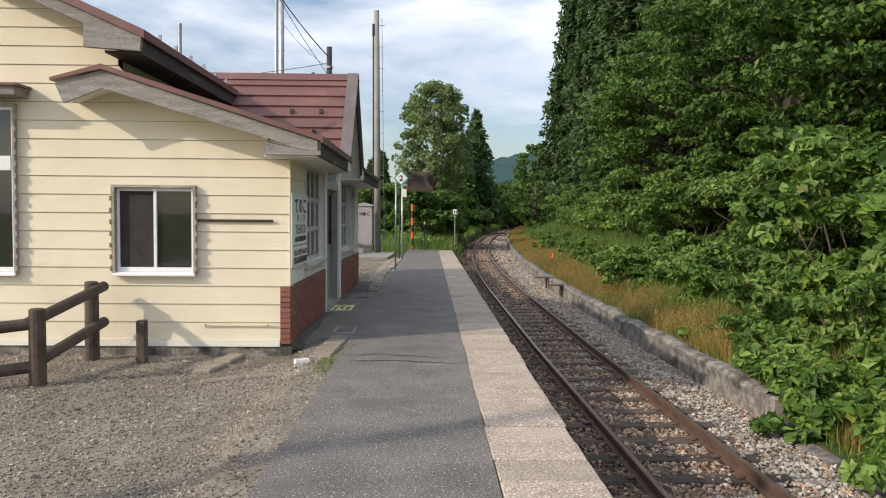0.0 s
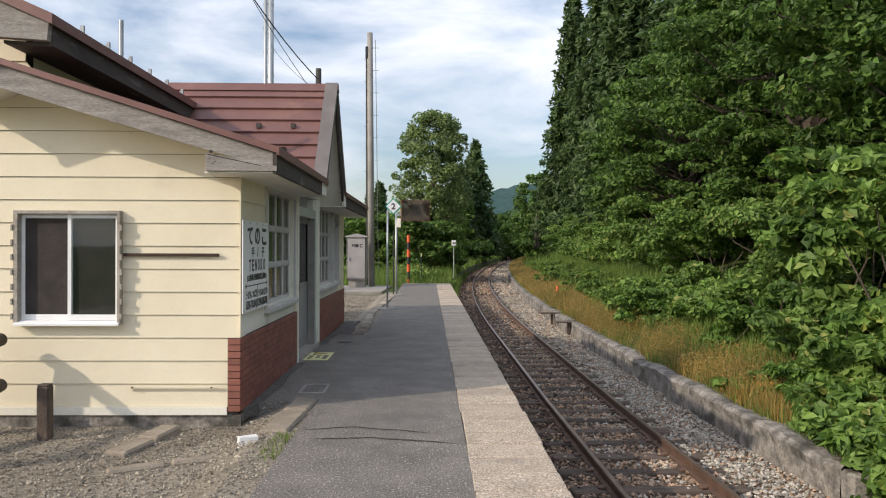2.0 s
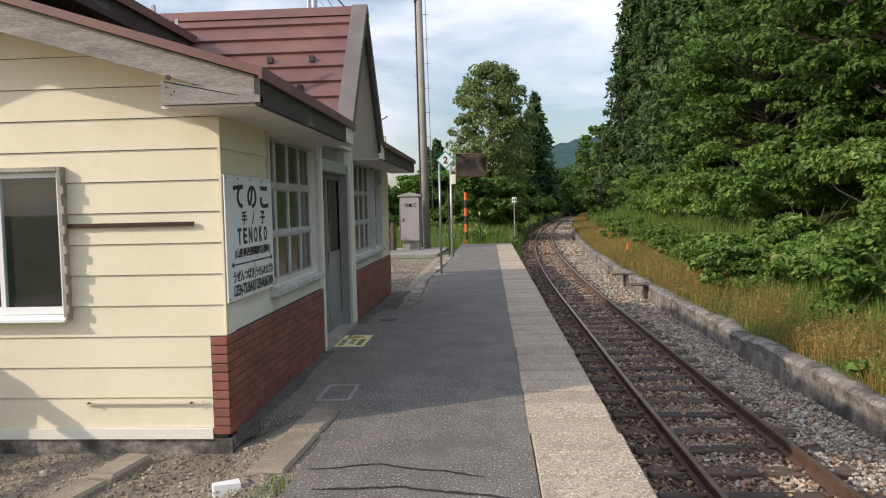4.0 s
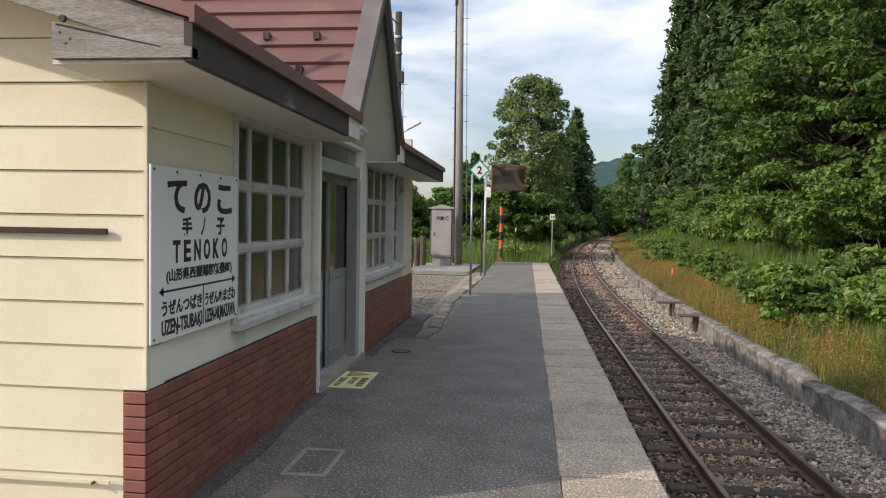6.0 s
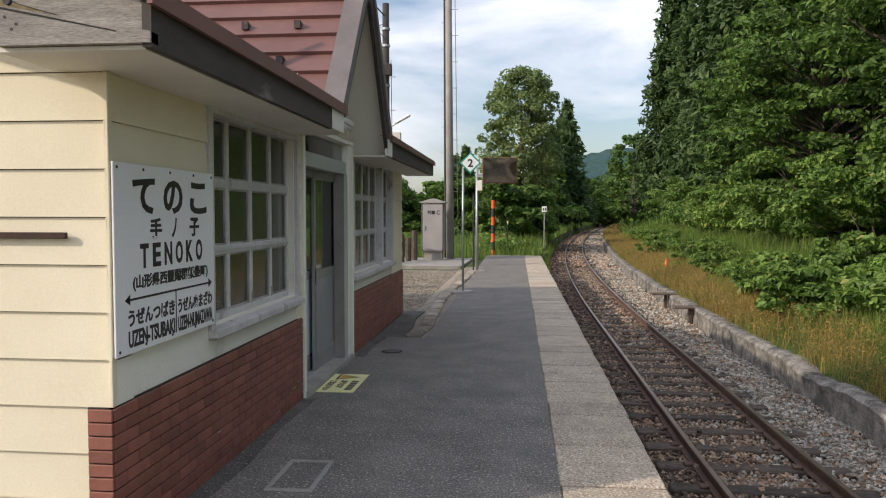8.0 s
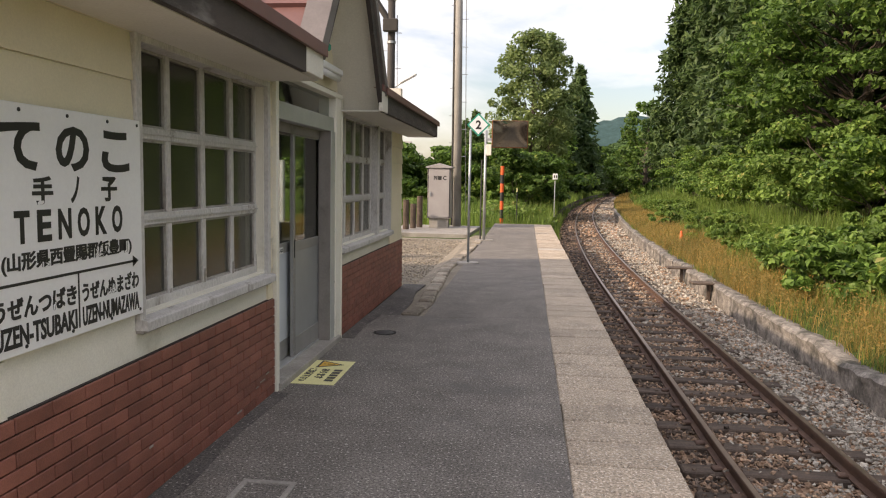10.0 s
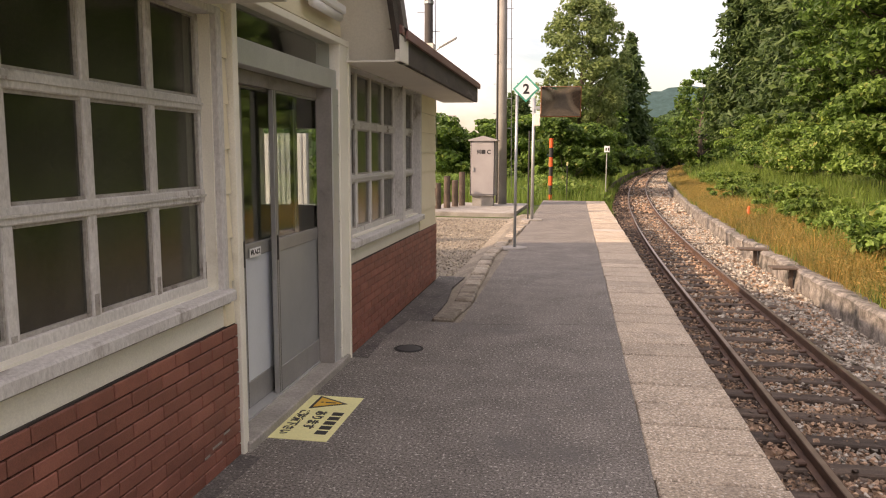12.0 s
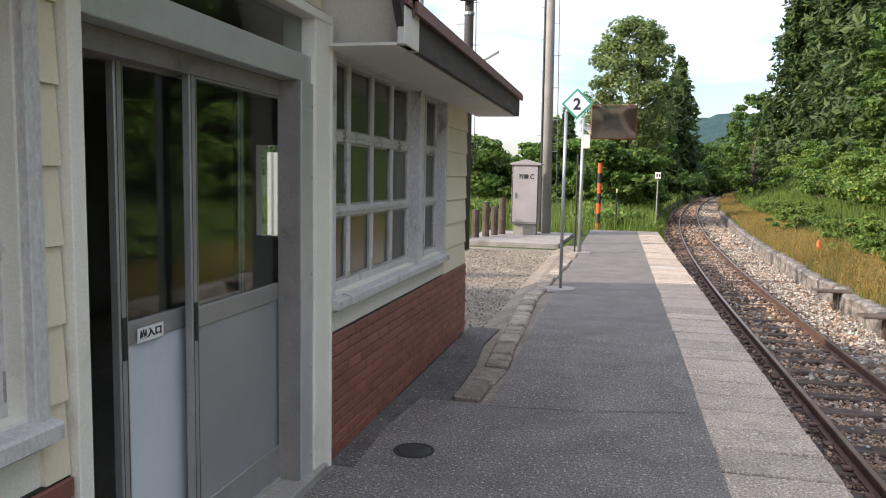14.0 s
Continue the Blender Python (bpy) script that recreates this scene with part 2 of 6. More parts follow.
M_RAILTOP = mat("worn_rail_head", (0.36, 0.27, 0.21), (0.26, 0.18, 0.14), 4, 0.35, 0.1, 60, metal=0.7, fine=0.2)
M_SLEEPER = mat("old_sleeper", (0.155, 0.112, 0.085), (0.075, 0.055, 0.043), 3, 0.9, 0.6, 40, fine=0.5, vary=0.45, stretch=(1, 4, 1))
M_GRASSGROUND = mat("grass_ground", (0.075, 0.11, 0.03), (0.05, 0.075, 0.02), 0.4, 1.0, 0.8, 15, fine=0.4, spec=0.1)
M_BARK = mat("bark", (0.11, 0.085, 0.065), (0.06, 0.048, 0.038), 3, 0.95, 0.9, 18, fine=0.4, stretch=(1, 1, 0.3))
M_GREYPOLE = mat("pole_concrete", (0.34, 0.325, 0.30), (0.27, 0.255, 0.235), 1.5, 0.85, 0.2, 40, fine=0.15)
M_STEEL = mat("galvanised_steel", (0.46, 0.48, 0.49), (0.38, 0.40, 0.41), 3, 0.45, 0.05, 60, metal=0.6, fine=0.12)
M_WHITE = mat("white_enamel", (0.84, 0.84, 0.84), (0.79, 0.79, 0.79), 2, 0.4, fine=0.04, bscale=60)
M_BLACK = mat("black_paint", (0.018, 0.018, 0.018), (0.03, 0.03, 0.03), 3, 0.5, fine=0.1)
M_BOX = mat("grey_cabinet_paint", (0.38, 0.36, 0.355), (0.33, 0.31, 0.305), 1.5, 0.55, 0.05, 50, fine=0.08, stain=(0.34, 0.31, 0.30), stain_lo=0.6)
M_ORANGE = mat("orange_paint", (0.78, 0.13, 0.03), (0.68, 0.10, 0.025), 4, 0.5, fine=0.1)
M_GREEN = mat("green_paint", (0.02, 0.36, 0.24), (0.02, 0.32, 0.22), 4, 0.5, fine=0.06)
M_FRAMEORANGE = mat("faded_orange_paint", (0.30, 0.115, 0.045), (0.22, 0.09, 0.04), 4, 0.6, fine=0.15)
M_MIRROR = mat("mirror_glass", (0.36, 0.325, 0.27), (0.30, 0.27, 0.22), 1, 0.08, metal=1.0, fine=0.1, bscale=8)
M_YELLOW = mat("yellow_sheet", (0.84, 0.80, 0.40), (0.76, 0.72, 0.36), 3, 0.6, 0.2, 60, fine=0.12, stain=(0.35, 0.32, 0.18), stain_scale=5, stain_lo=0.66, stain_hi=0.8)
M_LOG = mat("brown_log", (0.125, 0.088, 0.065), (0.062, 0.045, 0.036), 4, 0.8, 0.6, 50, fine=0.4, stain=(0.17, 0.13, 0.10), stain_scale=3)
M_RUSTBAR = mat("rusted_bar", (0.07, 0.035, 0.022), (0.045, 0.026, 0.02), 6, 0.85, 0.3, 60)
M_CRACK = mat("crack_tar", (0.02, 0.019, 0.018), (0.03, 0.028, 0.026), 8, 0.95)
L_DARK = leaf_mat("dark_conifer", (0.052, 0.094, 0.038), (0.13, 0.20, 0.07))
L_TREE = leaf_mat("tree_leaf", (0.04, 0.084, 0.02), (0.155, 0.265, 0.06), (0.19, 0.23, 0.06))
L_MID = leaf_mat("broad_leaf", (0.05, 0.105, 0.022), (0.20, 0.33, 0.07), (0.32, 0.34, 0.08))
L_LIGHT = leaf_mat("light_leaf", (0.075, 0.14, 0.03), (0.275, 0.41, 0.105), (0.42, 0.38, 0.14))
L_PALE = leaf_mat("pale_tree_leaf", (0.16, 0.225, 0.085), (0.28, 0.35, 0.15))
L_GRASS = leaf_mat("green_grass", (0.10, 0.165, 0.032), (0.22, 0.32, 0.075), (0.27, 0.25, 0.08))
L_DRY = leaf_mat("dry_grass", (0.20, 0.19, 0.06), (0.54, 0.34, 0.12), (0.62, 0.30, 0.09))


# ---------------------------------------------------------------- building blocks
def finish(bm, name, material, parent=None, label="", smooth=False):
    me = bpy.data.meshes.new(name)
    bm.to_mesh(me)
    bm.free()
    for mm in (material if isinstance(material, (list, tuple)) else (material,)):
        me.materials.append(mm)
    if smooth:
        me.polygons.foreach_set("use_smooth", [True] * len(me.polygons))
    ob = new(name, me)
    if parent:
        ob.parent = parent
    if label:
        ob["label"] = label
    return ob


def part(name, bm, material, parent, label="", smooth=False):
    return finish(bm, name, material, parent, label, smooth)


def box(bm, x0, x1, y0, y1, z0, z1, bevel=0.0, m=None):
    """A block between the given planes, with bevelled edges if asked."""
    r = bmesh.ops.create_cube(bm, size=1.0)
    vs = r["verts"]
    for v in vs:
        v.co = Vector(((x0 + x1) / 2 + v.co.x * (x1 - x0), (y0 + y1) / 2 + v.co.y * (y1 - y0), (z0 + z1) / 2 + v.co.z * (z1 - z0)))
    if bevel:
        es = list({e for v in vs for e in v.link_edges})
        r2 = bmesh.ops.bevel(bm, geom=es, offset=bevel, segments=1, affect="EDGES")
        vs = list({v for f in r2["faces"] for v in f.verts} | {v for v in vs if v.is_valid})
    if m is not None:
        bmesh.ops.transform(bm, matrix=m, verts=vs)
    return bm


def B(*a, **k):
    return box(bmesh.new(), *a, **k)


def tube(bm, a, b, r0, r1=None, n=12):
    """A tapered rod from a to b."""
    a, b = Vector(a), Vector(b)
    r1 = r0 if r1 is None else r1
    r = bmesh.ops.create_cone(bm, cap_ends=True, segments=n, radius1=r0, radius2=r1, depth=(b - a).length)
    q = (b - a).to_track_quat("Z", "Y").to_matrix().to_4x4()
    bmesh.ops.transform(bm, matrix=Matrix.Translation((a + b) / 2) @ q, verts=r["verts"])
    return bm


def T(a, b, r0, r1=None, n=12):
    return tube(bmesh.new(), a, b, r0, r1, n)


def prism(bm, pts, axis, d0, d1):
    """An outline of (u, v) pairs pushed along an axis from d0 to d1."""
    def at(u, v, d):
        return {"x": (d, u, v), "y": (u, d, v), "z": (u, v, d)}[axis]
    a = [bm.verts.new(at(u, v, d0)) for u, v in pts]
    b = [bm.verts.new(at(u, v, d1)) for u, v in pts]
    n = len(pts)
    bm.faces.new(a)
    bm.faces.new(b[::-1])
    for i in range(n):
        bm.faces.new((a[i], a[(i + 1) % n], b[(i + 1) % n], b[i])[::-1])
    bmesh.ops.recalc_face_normals(bm, faces=bm.faces[:])
    return bm


def P(pts, axis, d0, d1):
    return prism(bmesh.new(), pts, axis, d0, d1)


def empty(name, at=(0, 0, 0), label="", category="", group="", kind=""):
    ob = new(name)
    ob.location = at
    ob.empty_display_size = 0.1
    return tagged(ob, label, category, group, kind)


def mesh_np(name, verts, faces, material, parent=None, label="", mats=None):
    """A mesh of equal-sided faces from arrays."""
    me = bpy.data.meshes.new(name)
    nv, nf, k = len(verts), len(faces), faces.shape[1]
    me.vertices.add(nv)
    me.vertices.foreach_set("co", np.asarray(verts, dtype=np.float32).ravel())
    me.loops.add(nf * k)
    me.loops.foreach_set("vertex_index", np.asarray(faces, dtype=np.int32).ravel())
    me.polygons.add(nf)
    me.polygons.foreach_set("loop_start", np.arange(0, nf * k, k, dtype=np.int32))
    for mm in (material if isinstance(material, (list, tuple)) else (material,)):
        me.materials.append(mm)
    if mats is not None:
        me.polygons.foreach_set("material_index", np.asarray(mats, dtype=np.int32))
    me.polygons.foreach_set("use_smooth", np.zeros(nf, dtype=bool))
    me.update(calc_edges=True)
    ob = new(name, me)
    if parent:
        ob.parent = parent
    if label:
        ob["label"] = label
    return ob


def leaves_np(pos, nrm, size, rng, aspect=1.7, droop=0.15):
    """Leaf blades: pointed, folded along the midrib, six corners each, lying across nrm."""
    n = len(pos)
    nrm = nrm / (np.linalg.norm(nrm, axis=1, keepdims=True) + 1e-6)
    rnd = rng.normal(size=(n, 3))
    u = np.cross(nrm, rnd)
    u /= np.linalg.norm(u, axis=1, keepdims=True) + 1e-6
    v = np.cross(nrm, u)
    s = np.asarray(size).reshape(-1, 1) * np.ones((n, 1))
    L, W = u * s * aspect * 0.5, v * s * 0.5
    up = nrm * s * droop
    vs = np.stack([pos - L, pos - L * 0.25 + W + up, pos + L - up, pos - L * 0.25 - W + up], axis=1)
    base = np.arange(n)[:, None] * 4
    tris = np.concatenate([base + np.array([0, 2, 1]), base + np.array([0, 3, 2])], axis=0)
    return vs.reshape(-1, 3), tris


def track_x(y):
    """The middle of the track: a slight set near the yard, straight, then a curve to the right."""
    d = np.maximum(np.asarray(y, dtype=float) - 15, 0)
    near = np.maximum(5.0 - np.asarray(y, dtype=float), 0)
    return 4.44 + d * d / (2 * (335 + 2.0 * d)) + np.minimum(0.012 * near, 0.12)


def track_dir(y):
    return math.atan2(float(track_x(y + 0.5) - track_x(y - 0.5)), 1.0)


def edge_shift(y):
    """How far the old platform edge has drawn away from the track."""
    return 0.08 + 0.013 * np.clip(np.asarray(y, dtype=float) - 12, 0, 38)


RAIL_Z = -0.92
EDGE_IN, EDGE_OUT, PLAT_END = 2.19, 2.82, 26.0


# ---------------------------------------------------------------- ground
def ground_height(xs, y):
    """Height of the ground over the straightened plan (xs runs across the track)."""
    if xs <= 2.55:
        near = -0.15 + 0.12 * min(max(xs / 0.3, 0), 1)
        far = -0.55 + 0.02 * min(max(2.5 - xs, 0), 20)
        k = min(max((y - 24.5) / 2.5, 0), 1)
        return near * (1 - k) + far * k
    if xs < 2.9:
        return -1.22
    if xs < 6.25:
        return -1.22
    d = xs - 6.25
    return -0.74 - 0.32 * min(max((0.6 - y) / 0.8, 0), 1) * max(0, 1 - d / 5) + 0.10 * min(d, 2.0) + 0.32 * min(max(d - 2.0, 0), 14) + 0.1 * min(max(d - 16, 0), 60)


XS = [-3000, -900, -300, -120, -60, -30, -18, -12, -8, -6, -4, -3, -2, -1, 0, 0.3, 0.6, 1.2, 2.0, 2.54, 2.56, 3.2, 4.4, 5.6, 6.2, 6.26, 6.8,
      7.4, 8.0, 8.6, 9.4, 10.5, 12, 14, 17, 22, 30, 45, 80, 160, 400, 1200, 3000]
YS = [-3000, -900, -300, -100, -50, -30, -20, -14, -10] + list(range(-8, 40, 1)) + list(range(40, 150, 4)) + [160, 200, 300, 500, 900, 1600, 3000]
verts, faces, mi = [], [], []
for y in YS:
    for xs in XS:
        jig = noise.noise(Vector((xs * 0.4, y * 0.4, 3.1))) * (0.008 if -4 < xs < 2.6 and y < 24 else 0.12 if abs(xs - 4.4) > 2.2 else 0.0)
        verts.append((xs + float(track_x(min(y, 400)) - 4.42) + (float(edge_shift(y)) if xs > 6.1 else 0.0), y, ground_height(xs, y) + jig))
n = len(XS)
for j in range(len(YS) - 1):
    for i in range(n - 1):
        a = j * n + i
        faces.append((a, a + 1, a + n + 1, a + n))
        xm, ym = (XS[i] + XS[i + 1]) / 2, (YS[j] + YS[j + 1]) / 2
        mi.append(0 if -9 < xm < 2.55 and -30 < ym < 20.5 else 2 if 2.54 < xm < 6.24 else 1)
ground = mesh_np("ground", np.array(verts), np.array(faces), (M_GRAVEL, M_GRASSGROUND, M_BED), mats=mi)
tagged(ground, "gravel yard, track bed and grassy land to the horizon", "ground", kind="structure")

# platform: asphalt top on a concrete block, edged by slabs
platform = finish(B(0.70, EDGE_IN, -16, PLAT_END, -0.3, 0.0), "platform", M_ASPH)
tagged(platform, "grey asphalt platform surface with cracks and patches", "platform", kind="structure")
platform_body = finish(B(0.75, 2.76, -16, PLAT_END - 0.02, -1.4, -0.09), "platform_wall", M_CONCOLD)
tagged(platform_body, "dark old concrete platform side wall", "platform wall", kind="structure")
apron = finish(P([(0.0, 0.35), (0.70, 0.62), (0.70, 6.45), (0.0, 6.45)], "z", -0.3, 0.0), "pavement", M_ASPH)
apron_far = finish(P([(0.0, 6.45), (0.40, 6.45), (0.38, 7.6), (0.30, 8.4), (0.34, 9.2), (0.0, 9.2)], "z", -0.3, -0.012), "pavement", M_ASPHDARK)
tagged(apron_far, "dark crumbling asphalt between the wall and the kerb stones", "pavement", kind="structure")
# thin strips of darker asphalt along the foot of the bricks, either side of the door
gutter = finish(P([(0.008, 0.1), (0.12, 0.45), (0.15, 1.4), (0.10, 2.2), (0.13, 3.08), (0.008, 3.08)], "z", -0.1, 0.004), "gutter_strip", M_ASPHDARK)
tagged(gutter, "darker asphalt strip at the foot of the bricks", "pavement", kind="structure")
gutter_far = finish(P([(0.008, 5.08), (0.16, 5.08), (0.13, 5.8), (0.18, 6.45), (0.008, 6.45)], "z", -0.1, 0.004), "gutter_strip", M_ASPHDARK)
tagged(gutter_far, "darker asphalt strip at the foot of the bricks", "pavement", kind="structure")
tagged(apron, "dark asphalt apron along the station wall", "pavement", kind="structure")


# ---------------------------------------------------------------- track
def swept(name, profile, ys, offset, material, parent=None, label=""):
    """A closed outline of (across, up) carried along the track."""
    pts, k = [], len(profile)
    for y in ys:
        a = track_dir(y)
        c, s = math.cos(a), math.sin(a)
        for u, v in profile:
            d = offset + u
            pts.append((float(track_x(y)) + d * c, y - d * s, v))
    fs = []
    for j in range(len(ys) - 1):
        for i in range(k):
            fs.append((j * k + i, j * k + (i + 1) % k, (j + 1) * k + (i + 1) % k, (j + 1) * k + i))
    return mesh_np(name, np.array(pts), np.array(fs), material, parent, label)


LINE_Y = list(np.arange(-16, 15, 3.0)) + list(np.arange(15, 200, 2.0))
RAIL = [(-0.0325, 0), (-0.0325, -0.035), (-0.008, -0.05), (-0.008, -0.11), (-0.06, -0.125), (-0.06, -0.14), (0.06, -0.14), (0.06, -0.125), (0.008, -0.11),
        (0.008, -0.05), (0.0325, -0.035), (0.0325, 0)]
railway = empty("railway_track", (4.42, 0, RAIL_Z), "single railway track with rusty rails on ballast", "railway track", kind="structure")
rails = []
for side in (-0.572, 0.572):
    r = swept("rail", [(u, RAIL_Z + v) for u, v in RAIL], LINE_Y, side, M_RUST)
    head = swept("rail_head", [(-0.024, RAIL_Z + 0.001), (0.024, RAIL_Z + 0.001), (0.024, RAIL_Z + 0.004), (-0.024, RAIL_Z + 0.004)], LINE_Y, side, M_RAILTOP, r)
    r.parent = railway
    r.matrix_parent_inverse = Matrix.Translation((-4.42, 0, -RAIL_Z))
sleeper_me = None
for i in range(230):
    y = -15 + i * 0.66
    if sleeper_me is None:
        o = finish(B(-1.02, 1.02, -0.11, 0.11, -0.15, 0, bevel=0.015), "sleeper", M_SLEEPER)
        sleeper_me = o.data
    else:
        o = new("sleeper", sleeper_me)
    o.parent = railway
    o.matrix_parent_inverse = Matrix.Translation((-4.42, 0, -RAIL_Z))
    o.matrix_basis = pose(float(track_x(y)) + random.uniform(-0.03, 0.03), y, RAIL_Z - 0.135, 0, random.uniform(-0.6, 0.6), -math.degrees(track_dir(y)) + random.uniform(-1, 1))

clip_me = None
for i in range(11, 62):
    y = -15 + i * 0.66
    for side in (-0.572, 0.572):
        for s_ in (-1, 1):
            if clip_me is None:
                o = finish(B(-0.045, 0.045, -0.05, 0.05, 0, 0.035, bevel=0.01), "rail_clip", M_RUST)
                clip_me = o.data
            else:
                o = new("rail_clip", clip_me)
            o.parent = railway
            o.matrix_parent_inverse = Matrix.Translation((-4.42, 0, -RAIL_Z))
            o.matrix_basis = pose(float(track_x(y)) + side + s_ * 0.095, y + random.uniform(-0.03, 0.03), RAIL_Z - 0.137, 0, s_ * 6, random.uniform(-8, 8))

# ---------------------------------------------------------------- old platform wall across the track
old_wall = swept("old_platform_wall", [(1.72, -1.4), (1.72, -1.12), (1.71, -0.98), (1.72, -0.84), (1.70, -0.72), (1.75, -0.67), (1.88, -0.665), (2.02, -0.69), (2.04, -1.4)],
                 list(np.arange(0.4, 32, 0.14)) + [y for y in LINE_Y if 32 <= y < 67], 0, M_CONCOLD)
for v in old_wall.data.vertices:
    v.co.x += float(edge_shift(v.co.y))
    if v.co.z > -1.3:
        a = noise.noise(v.co * 0.9) * 0.05 + noise.noise(v.co * 3.0) * 0.03 + noise.noise(v.co * 8.0) * 0.02
        v.co += Vector((a, 0, 0.8 * a if v.co.z > -0.8 else 0))
low_kerb = swept("old_kerb", [(1.70, -1.4), (1.70, -1.06), (1.86, -1.04), (1.88, -1.4)], list(np.arange(-16, 0.6, 0.7)), 0, M_CONCOLD)
tagged(low_kerb, "low broken concrete kerb beside the ballast", "kerb", kind="structure")
wall_end = finish(B(6.27, 6.59, 0.18, 0.42, -1.4, -0.70, bevel=0.03), "old_wall_end", M_CONCOLD)
tagged(wall_end, "broken concrete end of the disused platform edge", "retaining wall", kind="structure")
tagged(old_wall, "crumbling dark concrete edge of a disused platform", "retaining wall", kind="structure")

# ---------------------------------------------------------------- station building
BRICK_TOP, LAP = 0.735, 0.2285


def low_z(x):
    return 3.36 - 0.32 * (x + 2.14)


def boards(parent, axis, lo, hi, z0, z1, openings, limit=None, plane=0.0, out=-1, cuts=()):
    """Lapped boards along x (facing -y) or y (facing +x), cut round openings (a, b, za, zb)."""
    z, row = z0, 0
    while z < z1 - 0.01:
        top = min(z + LAP, z1)
        b = hi if limit is None else min(hi, limit(z))
        spans = [(lo, b, z, top)]
        for oa, ob_, za, zb in openings:
            nxt = []
            for a, c, p, q in spans:
                if c <= oa or a >= ob_ or q <= za or p >= zb:
                    nxt.append((a, c, p, q))
                    continue
                if a < oa:
                    nxt.append((a, oa, p, q))
                if c > ob_:
                    nxt.append((ob_, c, p, q))
                if p < za:
                    nxt.append((max(a, oa), min(c, ob_), p, za))
                if q > zb:
                    nxt.append((max(a, oa), min(c, ob_), zb, q))
            spans = nxt
        for a, c, p, q in spans:
            if c - a < 0.02 or q - p < 0.012:
                continue
            t0 = 0.014 * (1 - (p - z) / LAP) + 0.004
            t1 = 0.014 * (1 - (q - z) / LAP) + 0.004
            if axis == "x":
                c1 = min(c, limit(q)) if limit else c
                bm = bmesh.new()
                ring = [bm.verts.new((u, plane + out * w, h)) for u, w, h in
                        ((a, 0, p), (c, 0, p), (c, t0, p), (a, t0, p), (a, 0, q - 0.004), (c1, 0, q - 0.004), (c1, t1, q - 0.004), (a, t1, q - 0.004))]
                for f in ((0, 1, 2, 3), (7, 6, 5, 4), (0, 4, 5, 1), (1, 5, 6, 2), (2, 6, 7, 3), (3, 7, 4, 0)):
                    bm.faces.new([ring[k] for k in f])
                bmesh.ops.recalc_face_normals(bm, faces=bm.faces[:])
                part("board", bm, M_CREAM, parent)
            else:
                prof = [(plane, p), (plane + out * t0, p), (plane + out * t1, q - 0.004), (plane, q - 0.004)]
                part("board", P(prof, "y", a + 0.001, c - 0.001), M_CREAM, parent)
        z = top
        row += 1


# front wall, facing the yard
wall_south = finish(P([(-8.5, -0.3), (-0.02, -0.3), (-0.02, 2.62), (-2.13, 3.1), (-2.13, 4.0), (-5.2, 5.4), (-8.5, 4.0)], "y", 0.03, 0.16), "wall_south", M_MORTAR)
tagged(wall_south, "sunlit cream lapped board gable wall", "wall", kind="structure")
WIN_F = (-2.17, -1.20, 0.89, 1.96)
WIN_L = (-4.9, -3.42, 0.88, 2.95)


def south_limit(z):
    """Right end of the boards at a height: the corner, then under the low roof, then under the main roof."""
    if z < 3.3:
        return max(min(0.0, -2.14 + (3.31 - z) / 0.32), -2.13)
    return -2.13 if z < 3.88 else -2.13 - (z - 3.88) / 0.44


boards(wall_south, "x", -8.5, -0.12, 0.0495, 0.735, [WIN_F, WIN_L], None, 0.03, -1)
boards(wall_south, "x", -8.5, 0.0, 0.735, 5.3, [WIN_F, WIN_L], south_limit, 0.03, -1)

# platform-side wall above the brick base
DOOR = (3.16, 5.0)
WINDOWS = [(1.175, 2.98, 0.95, 2.31, 4), (5.16, 6.98, 0.95, 2.31, 4), (7.06, 7.88, 0.95, 2.31, 2)]
bm = bmesh.new()
for a, b, z0, z1 in [(0.036, 3.10, -0.3, 0.95), (0.036, 1.15, 0.95, 2.5), (2.95, 3.10, 0.95, 2.5), (1.15, 2.95, 2.31, 2.5), (5.06, 8.9, -0.3, 0.95), (5.06, 5.16, 0.95, 2.5),
                     (6.98, 7.06, 0.95, 2.5), (7.88, 8.9, 0.95, 2.5), (5.16, 6.98, 2.31, 2.5), (7.06, 7.88, 2.31, 2.5), (3.10, 5.06, 2.52, 2.9)]:
    box(bm, -0.16, -0.02, a, b, z0, z1)
prism(bm, [(2.82, 2.46), (5.22, 2.46), (4.02, 4.03)], "x", -0.15, -0.025)
wall_east = finish(bm, "wall_east", M_CREAM2)
tagged(wall_east, "shaded cream wall facing the platform", "wall", kind="structure")
boards(wall_east, "y", 0.0, 1.14, 0.9635, 2.4, [], None, -0.02, 1)
boards(wall_east, "y", 7.9, 8.9, 0.735, 2.4, [], None, -0.02, 1)
boards(wall_east, "y", 3.0, 3.10, 0.735, 2.35, [], None, -0.02, 1)
wall_rest = bmesh.new()
for xa, xb, za, zb in ((-8.5, -2.35, -0.3, 3.0), (-1.55, -0.02, -0.3, 3.0), (-2.35, -1.55, -0.3, 0.95), (-2.35, -1.55, 1.95, 3.0)):
    box(wall_rest, xa, xb, 8.76, 8.9, za, zb)
box(wall_rest, -8.5, -8.36, 0.16, 8.76, -0.3, 4.0)
box(wall_rest, -2.3, -2.13, 0.16, 8.76, 2.95, 3.7)
wall_back = finish(wall_rest, "wall_north", M_CREAM2)
tagged(wall_back, "plain cream back walls of the station", "wall", kind="structure")
corner_trim = finish(B(-0.014, 0.004, 0.0, 0.04, 0.74, 2.33, bevel=0.003), "corner_trim", M_CREAM)
tagged(corner_trim, "cream corner strip with flaking paint", "trim", kind="structure")
